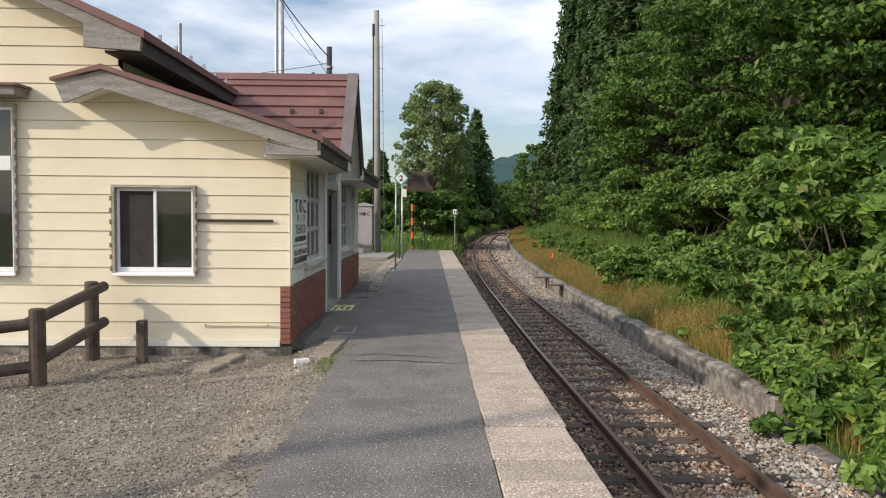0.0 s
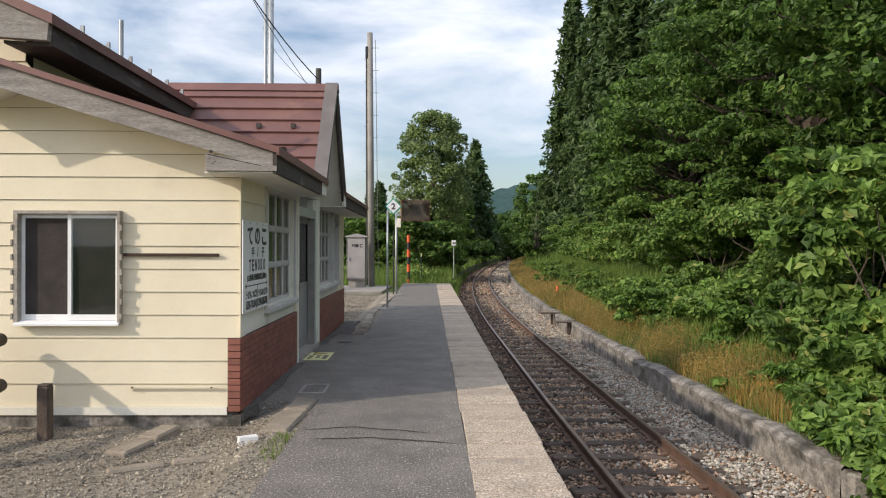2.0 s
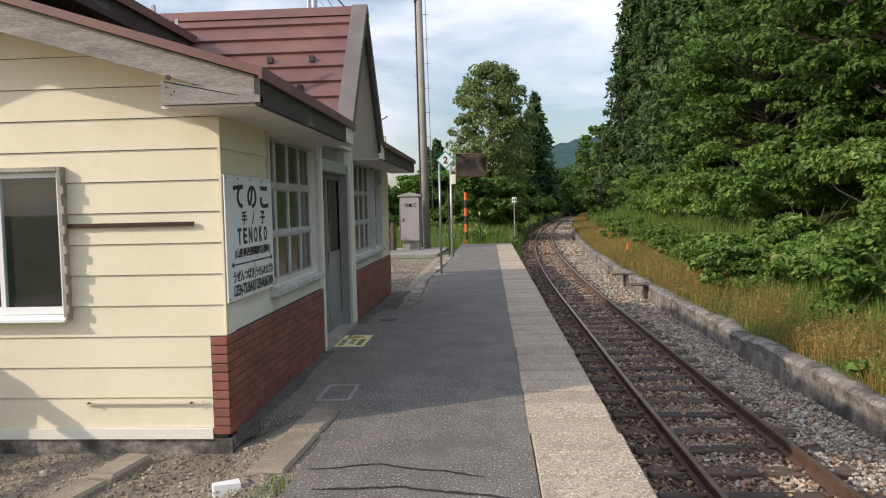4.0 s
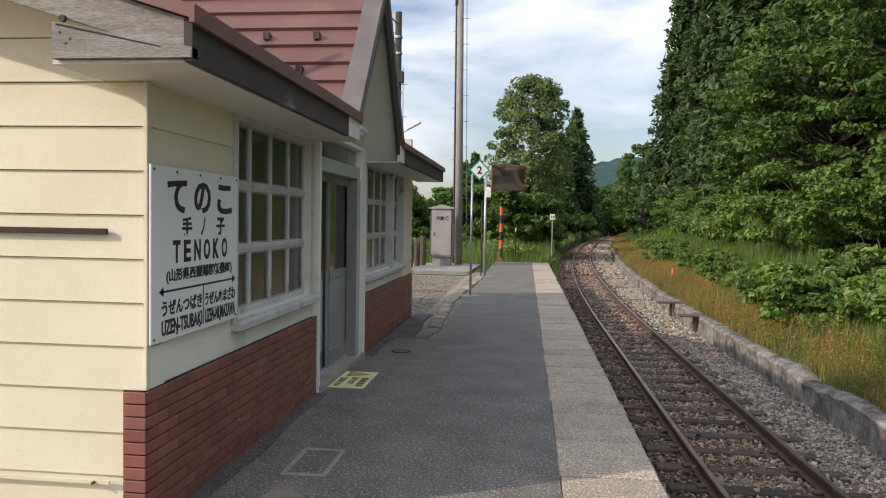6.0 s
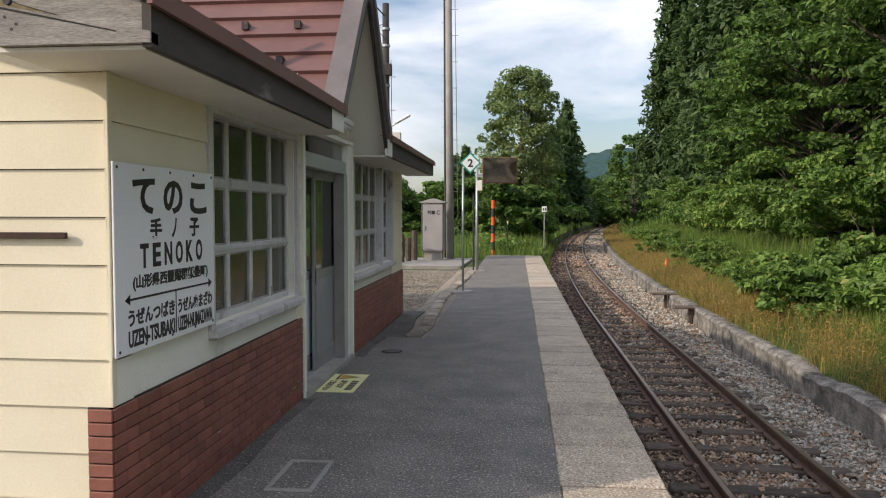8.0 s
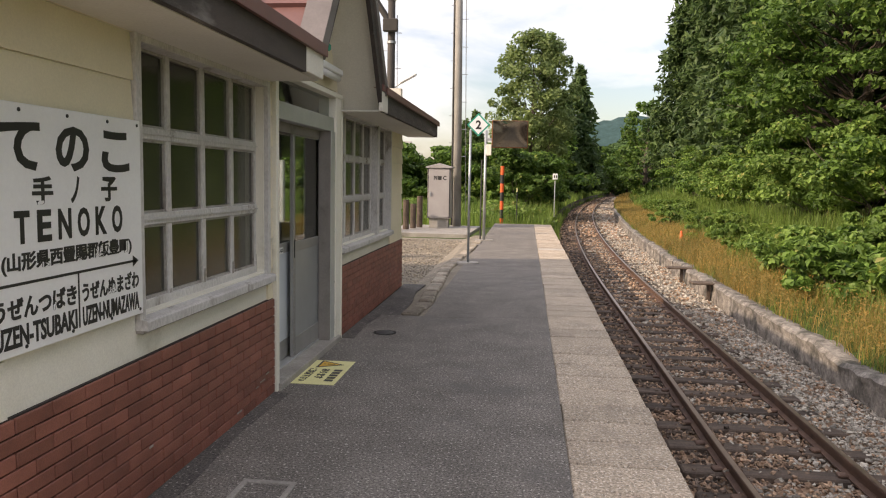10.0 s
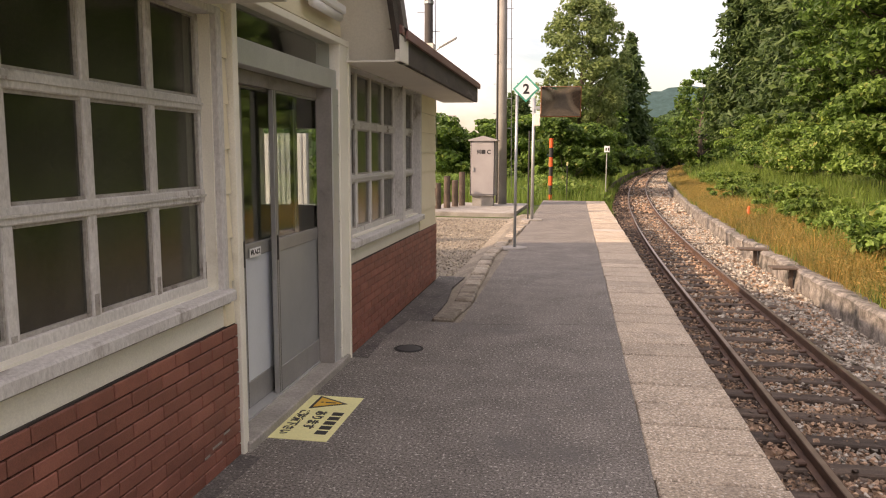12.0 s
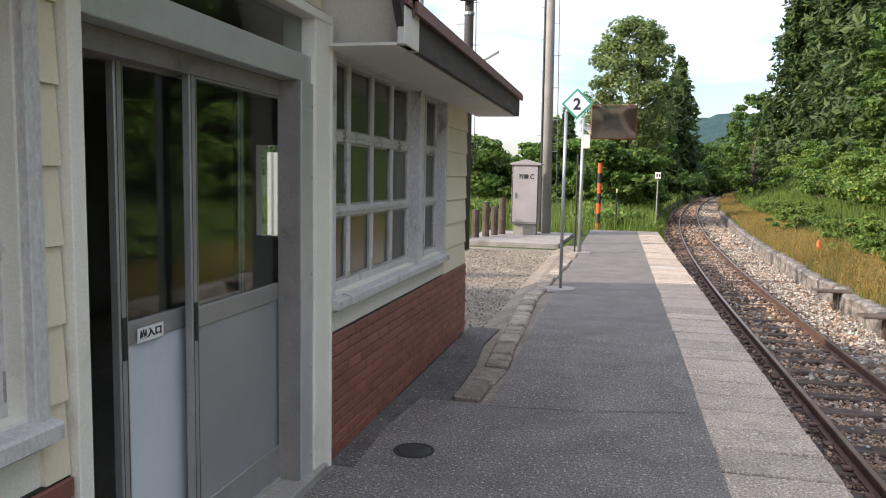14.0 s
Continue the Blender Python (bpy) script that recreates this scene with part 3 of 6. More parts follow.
for k in range(6):
    z = 2.50 + k * LAP
    hw = (4.02 - z - LAP) / 1.31
    if hw > 0.1:
        boards(wall_east, "y", 4.02 - hw, 4.02 + hw, z, z + LAP, [], None, -0.024, 1)
corner_patch = finish(B(-0.02, -0.002, 0.028, 0.20, 0.736, 0.956), "corner_panel", M_CREAM2)
tagged(corner_patch, "cream panel at the wall corner", "trim", kind="structure")
base_strip = finish(B(-8.5, -0.13, -0.012, 0.03, -0.03, 0.047), "baseboard", M_CREAM2)
tagged(base_strip, "cream base strip under the boards", "trim", kind="structure")
footing = finish(B(-8.5, 0.004, 0.012, 0.1, -0.4, -0.03), "foundation", M_CONCOLD)
tagged(footing, "stained concrete footing of the station", "foundation", kind="structure")

# interior of the waiting room
inner = bmesh.new()
box(inner, -4.2, -0.2, 0.2, 8.7, -0.05, 0.04)
floor_in = finish(inner, "floor", M_DARKROOM)
tagged(floor_in, "dark concrete waiting room floor", "floor", kind="structure")
ceiling_in = finish(B(-4.2, -0.17, 0.17, 8.75, 2.45, 2.5), "ceiling", M_DARKROOM)
tagged(ceiling_in, "dim waiting room ceiling", "ceiling", kind="structure")
iw = bmesh.new()
for a, b, z0, z1 in [(0.17, 6.2, 0.0, 2.45), (7.4, 8.75, 0.0, 2.45), (6.2, 7.4, 0.0, 0.9), (6.2, 7.4, 2.0, 2.45)]:
    box(iw, -4.3, -4.2, a, b, z0, z1)
box(iw, -4.2, -0.17, 2.98, 3.06, 0.04, 2.45)
inner_wall = finish(iw, "wall_inner", M_DARKROOM)
tagged(inner_wall, "dim inner wall of the waiting room", "wall", kind="structure")

# ---------------------------------------------------------------- roofs
roof_main = empty("main_roof", (0, 0, 0), "dark brown metal main gable roof with grey barge boards", "roof", kind="structure")
bm = bmesh.new()
prism(bm, [(-1.62, 3.70), (-5.2, 5.28), (-9.0, 3.6), (-9.0, 3.7), (-5.2, 5.38), (-1.62, 3.80)], "y", -0.48, 9.3)
part("roof_sheet", bm, M_ROOF, roof_main)
part("fascia_board", B(-1.70, -1.66, -0.38, 9.2, 3.52, 3.71), M_WOODDARK, roof_main, "dark stained eave board")
part("soffit", P([(-1.70, 3.55), (-2.13, 3.58), (-2.13, 3.55), (-1.70, 3.52)], "y", -0.36, 9.2), M_WOODDARK, roof_main)
part("barge_board", P([(-1.72, 3.60), (-5.2, 5.13), (-5.2, 5.30), (-1.66, 3.745)], "y", -0.44, -0.38), M_WOODGREY, roof_main, "weathered grey barge board")
part("barge_end", P([(-2.34, 3.60), (-1.68, 3.555), (-1.66, 3.74), (-2.34, 3.87)], "y", -0.455, -0.37), M_WOODGREY, roof_main, "weathered grey end block")
for i in range(7):
    y = 0.4 + i * 0.62
    part("snow_guard", P([(-1.80, 3.86), (-1.74, 3.83), (-1.74, 3.95), (-1.77, 3.95)], "y", y, y + 0.03), M_STEEL, roof_main)
part("vent_pipe", T((-2.1, 2.2, 3.9), (-2.1, 2.2, 4.55), 0.03), M_STEEL, roof_main)

roof_low = empty("low_roof", (0, 0, 0), "brown metal lean-to roof with weathered grey boards", "roof", kind="structure")
SHEET = [(0.46, 2.52), (-2.14, low_z(-2.14) - 0.02), (-2.74, 3.20), (-2.74, 3.235), (-2.14, low_z(-2.14) + 0.04), (0.46, 2.58)]
part("roof_sheet", P(SHEET, "y", -0.46, 2.9), M_ROOF, roof_low)
part("roof_sheet", P([(0.46, 2.52), (-2.14, low_z(-2.14) - 0.02), (-2.14, low_z(-2.14) + 0.04), (0.46, 2.58)], "y", 5.02, 9.58), M_ROOF, roof_low)
part("drip_edge", B(0.45, 0.475, -0.47, 2.90, 2.50, 2.58), M_ROOF, roof_low)
part("drip_edge", B(0.45, 0.475, 5.15, 9.59, 2.50, 2.56), M_ROOF, roof_low)
part("fascia_board", B(0.405, 0.445, -0.425, 2.50, 2.34, 2.53), M_WOODDARK, roof_low, "dark peeling eave board")
part("fascia_end", B(0.405, 0.452, 2.48, 2.86, 2.34, 2.57, bevel=0.004), M_SOFFIT, roof_low, "pale end of the eave board")
part("fascia_board", B(0.405, 0.445, 5.30, 9.52, 2.32, 2.515, bevel=0.004), M_WOODDARK, roof_low, "dark peeling eave board")
part("fascia_end", B(0.405, 0.447, 5.02, 5.30, 2.32, 2.515, bevel=0.004), M_SOFFIT, roof_low, "pale end of the eave board")
part("soffit", B(-0.24, 0.405, -0.40, 2.90, 2.335, 2.352), M_SOFFIT, roof_low)
part("soffit", B(-0.02, 0.405, 5.02, 9.48, 2.315, 2.33), M_SOFFIT, roof_low)
part("barge_board", P([(0.44, 2.36), (-2.14, low_z(-2.14) - 0.24), (-2.14, low_z(-2.14) - 0.02), (0.44, 2.52)], "y", -0.42, -0.38), M_WOODGREY, roof_low, "weathered grey barge board")
part("barge_board", P([(-2.14, low_z(-2.14) - 0.24), (-2.60, 2.94), (-2.70, 3.17), (-2.14, low_z(-2.14) - 0.02)], "y", -0.42, -0.38), M_WOODGREY, roof_low, "weathered grey barge board")
part("barge_end", P([(-0.22, 2.355), (0.445, 2.355), (0.445, 2.40), (-0.22, 2.52)], "y", -0.435, -0.37), M_WOODGREY, roof_low, "weathered grey end block")
part("split", P([(-0.20, 2.512), (0.30, 2.405), (0.30, 2.40), (-0.20, 2.503)], "y", -0.4365, -0.434), M_CRACK, roof_low, "long dark split in the grain")
for kx, kz in ((-0.17, 2.535), (-0.15, 2.42), (-0.18, 2.47), (-0.13, 2.44)):
    part("knot", T((kx, -0.4365, kz), (kx, -0.42, kz), 0.016 if kz > 2.5 else 0.007, n=10), M_WOODDARK, roof_low)
part("gable_soffit", P([(0.40, 2.40), (-2.14, low_z(-2.14) - 0.20), (-2.62, 3.0), (-2.62, 3.02), (-2.14, low_z(-2.14) - 0.18), (0.40, 2.42)], "y", -0.38, 0.03), M_SOFFIT, roof_low)
part("barge_end", P([(-0.02, 2.335), (0.445, 2.335), (0.445, 2.52), (-0.02, 2.66)], "y", 9.48, 9.53), M_WOODGREY, roof_low, "weathered grey end block")

# steep cross gable over the door
roof_gable = empty("cross_gable_roof", (0, 0, 0), "steep brown metal roof in stepped courses", "roof", kind="structure")
APEX, FOOT, APEX_Z, FOOT_Z = 4.02, 1.20, 4.10, 2.50
rows = 8
for side in (-1, 1):
    for i in range(rows):
        f0, f1 = i / rows, (i + 1) / rows
        y0, z0 = APEX + side * FOOT * f0, APEX_Z - (APEX_Z - FOOT_Z) * f0
        y1, z1 = APEX + side * FOOT * f1, APEX_Z - (APEX_Z - FOOT_Z) * f1
        ny, nz = side * 0.8 * 0.036, 0.6 * 0.036
        part("roof_course", P([(y0, z0 - 0.02), (y1, z1 - 0.02), (y1 + ny, z1 + nz), (y0, z0 + 0.004)], "x", -5.0, 0.40), M_ROOF, roof_gable)
    # barge boards and roof edge strip
    n0 = (APEX, APEX_Z)
    n1 = (APEX + side * FOOT, FOOT_Z)
    part("edge_strip", P([(n0[0], n0[1] + 0.075), (n1[0] + side * 0.05, n1[1] + 0.035), (n1[0] - side * 0.06, n1[1] - 0.02), (n0[0], n0[1] - 0.05)], "x", 0.27, 0.46), M_VERGE, roof_gable, "grey metal verge strip")
    low = 0.18 if side > 0 else 0.0
    part("barge_board", P([(n0[0], n0[1] - 0.02), (n1[0] + side * 0.02, n1[1] - low), (n1[0] - side * 0.14, n1[1] - low), (n0[0], n0[1] - 0.26)], "x", 0.40, 0.44), M_WOODDARK, roof_gable, "dark peeling barge board")
    part("gable_soffit", P([(n0[0], n0[1] - 0.06), (n1[0] - side * 0.02, n1[1] - 0.16), (n1[0] - side * 0.05, n1[1] - 0.16), (n0[0], n0[1] - 0.10)], "x", -0.02, 0.40), M_SOFFIT, roof_gable)
part("ridge_cap", P([(APEX - 0.10, APEX_Z - 0.07), (APEX, APEX_Z + 0.06), (APEX + 0.10, APEX_Z - 0.07)], "x", -5.0, 0.47), M_ROOF, roof_gable)
for x, f in ((-0.62, 0.42), (-0.12, 0.42), (-0.2, 0.66)):
    y, z = APEX - FOOT * f, APEX_Z - (APEX_Z - FOOT_Z) * f
    part("snow_guard", P([(y + 0.03, z + 0.0), (y - 0.10, z + 0.02), (y - 0.10, z - 0.05), (y - 0.08, z - 0.05)], "x", x - 0.03, x + 0.03), M_WOODDARK, roof_gable)


# ---------------------------------------------------------------- brick base
brick_me = {}


def bricks(parent, axis, a, b, plane, out):
    """Running courses of slim tiles along y (facing +x) or x (facing -y)."""
    course, ln = 0.0665, 0.225 if axis == "y" else 0.26
    for r in range(11):
        p = a - (ln / 2 if r % 2 else 0)
        while p < b - 0.005:
            s, e = max(p, a), min(p + ln, b)
            if e - s > 0.02:
                key = (axis, round(e - s, 2))
                if key not in brick_me:
                    w = e - s - 0.006
                    m0 = bmesh.new()
                    if axis == "y":
                        box(m0, 0, 0.016, 0, w, 0, course - 0.007, bevel=0.003)
                    else:
                        box(m0, 0, w, -0.016, 0, 0, course - 0.007, bevel=0.003)
                    o = finish(m0, "brick", M_BRICK, parent)
                    brick_me[key] = o.data
                else:
                    o = new("brick", brick_me[key])
                    o.parent = parent
                z = r * course + 0.004
                o.location = (plane, s + 0.003, z) if axis == "y" else (s + 0.003, plane, z)
            p += ln


base_near = finish(B(-0.02, -0.006, 0.0, 3.10, -0.02, 0.735), "brick_base", M_MORTAR)
tagged(base_near, "dark red slim brick base beside the door", "brick base", kind="structure")
base_far = finish(B(-0.02, -0.006, 5.06, 8.9, -0.02, 0.735), "brick_base", M_MORTAR)
tagged(base_far, "dark red slim brick base beyond the door", "brick base", kind="structure")
base_corner = finish(B(-0.125, -0.006, 0.0, 0.03, -0.02, 0.735), "brick_base", M_MORTAR)
tagged(base_corner, "red brick corner return on the yard wall", "brick base", kind="structure")
bricks(base_near, "y", 0.0, 3.10, -0.006, 1)
bricks(base_far, "y", 5.06, 8.9, -0.006, 1)
bricks(base_corner, "x", -0.122, 0.008, 0.0, -1)


for y, z, w in ((2.78, 0.155, 0.10), (2.90, 0.185, 0.07), (2.70, 0.135, 0.05), (2.35, 0.06, 0.08), (1.2, 0.25, 0.04), (7.9, 0.3, 0.05)):
    o = part("scuff", B(0.0105, 0.0118, y, y + w, z, z + 0.012), M_CONC, base_near if y < 4 else base_far, "pale scrape on the brick")

# ---------------------------------------------------------------- windows on the platform side
def platform_window(name, y0, y1, z0, z1, cols, label):
    w = empty(name, (0, y0, z0), label, "window", kind="structure")
    inv = Matrix.Translation((0, -y0, -z0))

    def add(nm, bm, mt, lab="", parent=w):
        o = part(nm, bm, mt, parent, lab)
        if parent is w:
            o.matrix_parent_inverse = inv
        return o
    X = -0.098
    add("window_sill", P([(-0.12, z0 + 0.004), (0.042, z0 - 0.02), (0.050, z0 - 0.028), (0.050, z0 - 0.072), (-0.10, z0 - 0.07)], "y", y0 - 0.035, y1 + 0.04), M_FRAME)
    add("sill_apron", B(-0.02, 0.022, y0 - 0.03, y1 + 0.03, z0 - 0.09, z0 - 0.073, bevel=0.003), M_BEAD)
    add("jamb", B(-0.15, 0.012, y0 - 0.035, y0 + 0.02, z0 - 0.02, z1 + 0.03, bevel=0.004), M_FRAME)
    add("jamb", B(-0.15, 0.012, y1 - 0.02, y1 + 0.035, z0 - 0.02, z1 + 0.03, bevel=0.004), M_FRAME)
    add("head", B(-0.15, 0.010, y0 + 0.02, y1 - 0.02, z1 - 0.01, z1 + 0.03, bevel=0.004), M_FRAME)
    ya, yb = y0 + 0.02, y1 - 0.02
    cw = (yb - ya) / cols
    zr = [z0, z0 + (z1 - z0) * 0.345, z0 + (z1 - z0) * 0.675, z1 - 0.01]
    for i in range(cols + 1):
        c = ya + cw * i
        h = 0.024
        add("mullion", B(X - 0.025, X + 0.02, max(c - h, ya), min(c + h, yb), z0, z1 - 0.01, bevel=0.004), M_FRAME)
    for z in zr[1:3]:
        add("transom", B(X - 0.02, X + 0.026, ya, yb, z - 0.032, z + 0.032, bevel=0.005), M_FRAME)
        add("transom_lip", B(X - 0.02, X + 0.036, ya, yb, z - 0.004, z + 0.006), M_FRAME)
    add("bottom_rail", B(X - 0.02, X + 0.024, ya, yb, z0 - 0.005, z0 + 0.045, bevel=0.004), M_FRAME)
    for i in range(cols):
        for k in range(3):
            g = add("pane", B(X - 0.008, X - 0.004, ya + cw * i + 0.02, ya + cw * (i + 1) - 0.02, zr[k] + 0.02, zr[k + 1] - 0.02), M_DUSTY)
            g.visible_shadow = False
            bd = bmesh.new()
            p0, p1, q0, q1 = ya + cw * i + 0.022, ya + cw * (i + 1) - 0.022, zr[k] + (0.045 if k == 0 else 0.03), zr[k + 1] - (0.0 if k == 2 else 0.03)
            box(bd, X - 0.004, X + 0.009, p0, p0 + 0.013, q0, q1)
            box(bd, X - 0.004, X + 0.009, p1 - 0.013, p1, q0, q1)
            box(bd, X - 0.004, X + 0.009, p0 + 0.013, p1 - 0.013, q0, q0 + 0.015)
            box(bd, X - 0.004, X + 0.009, p0 + 0.013, p1 - 0.013, q1 - 0.015, q1)
            add("glazing_bead", bd, M_BEAD)
            if k == 0:
                add("rotten_foot", B(X + 0.0205, X + 0.0225, p1 + 0.003, p1 + 0.030, z0 + 0.045, z0 + 0.045 + random.uniform(0.02, 0.09)), M_BEAD)
    return w


for i, (a, b, z0, z1, c) in enumerate(WINDOWS):
    platform_window("window_%d" % (i + 1), a, b, z0, z1, c, "grey painted wooden window with small panes" if c == 4 else "narrow grey painted wooden window with small panes")


# ---------------------------------------------------------------- foliage
def noisy_leaves(rng, centres, radii, n, size, flat=0.6, up=0.5, shell=0.55):
    """Leaf places on the outer shells of lumps, facing out and up."""
    k = rng.integers(0, len(centres), n)
    d = rng.normal(size=(n, 3))
    d /= np.linalg.norm(d, axis=1, keepdims=True)
    rr = shell + (1 - shell) * rng.random(n) ** 0.5
    pos = centres[k] + d * radii[k] * rr[:, None]
    nrm = d * flat + np.array([0, 0, up]) + rng.normal(size=(n, 3)) * 0.45
    return leaves_np(pos, nrm, size * (0.6 + 0.8 * rng.random(n)), rng)


def limb(bm, a, b, r0, r1, rng, bend=0.15, n=4, seg=7):
    a, b = Vector(a), Vector(b)
    last, lr = a, r0
    for i in range(1, n + 1):
        f = i / n
        q = a.lerp(b, f) + (Vector(rng.normal(size=3)) * bend * (b - a).length * 0.15 if i < n else Vector())
        r = r0 + (r1 - r0) * f
        tube(bm, last, q, lr, r, seg)
        last, lr = q, r


def broad_tree(at, height, spread, leaf, leaf_size, n, seed, low=0.25, lumps=40, label="", bark=None, trunk=0.03, lump=0.22, flat=0.75):
    rng = np.random.default_rng(seed)
    x, y, z = at
    tree = empty("tree", at, label, "tree")
    bm = bmesh.new()
    tr = height * trunk
    limb(bm, (0, 0, -0.3), (rng.normal() * 0.03 * height, rng.normal() * 0.03 * height, height * 0.8), tr, tr * 0.25, rng)
    cs = []
    for i in range(lumps):
        h = low + (0.97 - low) * ((i + rng.random()) / lumps)
        wide = spread * math.sin(math.pi * min(max((h - low * 0.6) / (1.06 - low * 0.6), 0.05), 1.0) ** 0.8) ** 0.7
        ang, rad = rng.random() * 6.283, wide * (0.45 + 0.55 * rng.random())
        c = np.array([math.cos(ang) * rad, math.sin(ang) * rad, h * height])
        cs.append(c)
        if i % 3 == 0:
            limb(bm, (0, 0, max(h - 0.18, 0.1) * height), c, tr * 0.35 * (1.1 - h), 0.01 * spread * 0.3, rng, 0.3, 3, 5)
    part("trunk", bm, bark or M_BARK, tree)
    cs = np.array(cs)
    radii = (spread * (lump + lump * 0.8 * rng.random(len(cs))))[:, None] * np.array([[1, 1, flat]])
    v, f = noisy_leaves(rng, cs, radii, n, leaf_size)
    mesh_np("crown", v, f, leaf, tree)
    return tree


def conifer(at, height, spread, n, seed, leaf=None, leaf_size=0.35, low=0.08, label=""):
    """Whorls of drooping boughs, each a feather of small blades."""
    rng = np.random.default_rng(seed)
    tree = empty("tree", at, label, "tree")
    bm = bmesh.new()
    limb(bm, (0, 0, -0.3), (0, 0, height * 0.97), height * 0.016, 0.03, rng, 0.02, 6, 8)
    part("trunk", bm, M_BARK, tree)
    boughs = int(height * 24)
    h = low + (1 - low) * rng.random(boughs) ** 1.15
    ang = rng.random(boughs) * 6.283
    ln = spread * (1.02 - h) ** 0.75 * (0.7 + 0.45 * rng.random(boughs)) + 0.15
    k = rng.integers(0, boughs, n)
    k = k[rng.random(len(k)) < 0.25 + 0.75 * ln[k] / ln.max()]
    f = rng.random(len(k)) ** 0.6
    side = rng.normal(size=len(k)) * 0.17 * ln[k] * (1.15 - f)
    drop = -0.18 * f * ln[k] + 0.14 * f * f * ln[k] + rng.normal(size=len(k)) * 0.24
    ca, sa = np.cos(ang[k]), np.sin(ang[k])
    pos = np.stack([ca * f * ln[k] - sa * side, sa * f * ln[k] + ca * side, h[k] * height + drop], axis=1)
    nrm = np.stack([ca * 0.4, sa * 0.4, np.full(len(k), 0.7)], axis=1) + rng.normal(size=(len(k), 3)) * 0.55
    v, t = leaves_np(pos, nrm, leaf_size * (0.6 + 0.8 * rng.random(len(k))), rng, 2.2, -0.2)
    mesh_np("crown", v, t, leaf or L_DARK, tree)
    return tree


def ground_at(x, y):
    return ground_height(x - float(track_x(y) - 4.42), y)


def blades(name, pts, h, w, material, rng, lean=0.35, label="", category=""):
    """Grass: tall thin bent blades at the given ground places, one object."""
    n = len(pts)
    a = rng.random(n) * 6.283
    hh = h * (0.5 + 0.8 * rng.random(n))
    d = np.stack([np.cos(a), np.sin(a), np.zeros(n)], axis=1)
    s = np.stack([-np.sin(a), np.cos(a), np.zeros(n)], axis=1) * (w * (0.6 + 0.8 * rng.random(n)))[:, None]
    b = d * (hh * lean * rng.random(n))[:, None]
    upv = np.stack([np.zeros(n), np.zeros(n), hh], axis=1)
    v = np.stack([pts - s, pts + s, pts + b * 0.4 + upv * 0.6 + s * 0.7, pts + b * 0.4 + upv * 0.6 - s * 0.7, pts + b + upv], axis=1).reshape(-1, 3)
    base = np.arange(n)[:, None] * 5
    t = np.concatenate([base + np.array(q) for q in ((0, 1, 2), (0, 2, 3), (3, 2, 4))], axis=0)
    ob = mesh_np(name, v, t, material)
    tagged(ob, label, category or "grass", kind="stuff")
    return ob


def strip_points(rng, n, x0, x1, y0, y1, power=1.0):
    """Places in a strip that follows the track, denser near."""
    y = y0 + (y1 - y0) * rng.random(n) ** power
    xs = x0 + (x1 - x0) * rng.random(n)
    z = np.array([ground_height(a, b) for a, b in zip(xs, y)])
    return np.stack([xs + track_x(y) - 4.42 + np.where(xs > 6.1, edge_shift(y), 0.0), y, z - 0.02], axis=1)


rng = np.random.default_rng(5)


# ---------------------------------------------------------------- door
door = empty("door_1", (0, 3.16, 0), "aluminium sliding entrance door, one leaf slid partly open", "door", kind="structure")
D_INV = Matrix.Translation((0, -3.16, 0))


def door_part(name, bm, mt, label="", parent=None):
    o = part(name, bm, mt, parent or door, label)
    if parent is None:
        o.matrix_parent_inverse = D_INV
    return o


door_part("door_post", B(-0.16, 0.022, 4.862, 5.055, -0.02, 2.47, bevel=0.004), M_CREAM2, "cream painted door post")
door_part("post_strip", B(-0.05, 0.032, 5.056, 5.075, -0.02, 2.48), M_CREAM2)
face = door_part("jamb_face", B(-0.10, 0.010, 4.722, 4.860, 0.04, 2.10, bevel=0.003), M_ALU, "aluminium door jamb")
for z in (0.14, 0.62, 1.12, 1.62, 1.98):
    part("bolt", T((0.009, 4.842, z), (0.014, 4.842, z), 0.007, n=8), M_DOORFRAME, face)
door_part("reveal_board", B(-0.11, 0.002, 4.700, 4.721, 0.04, 2.10), M_REVEAL, "brown-grey weathered reveal board")
door_part("door_post", B(-0.20, 0.026, 3.105, 3.165, -0.02, 2.47, bevel=0.004), M_CREAM2, "cream painted door post")
door_part("beam", B(-0.10, -0.002, 3.166, 4.861, 2.10, 2.235, bevel=0.004), M_ALU, "aluminium door head beam")
door_part("head_board", B(-0.24, -0.10, 3.166, 4.861, 2.02, 2.099), M_REVEAL)
door_part("lintel", B(-0.12, 0.032, 3.10, 5.06, 2.43, 2.475, bevel=0.004), M_CREAM2)
door_part("transom_pane", B(-0.06, -0.055, 3.166, 4.861, 2.235, 2.43), M_GLASS).visible_shadow = False
door_part("threshold", B(-0.30, 0.05, 3.14, 4.98, -0.02, 0.055, bevel=0.008), M_CONC, "worn concrete door sill")
door_part("floor_track", B(-0.22, -0.10, 3.166, 4.861, 0.055, 0.068), M_ALU)


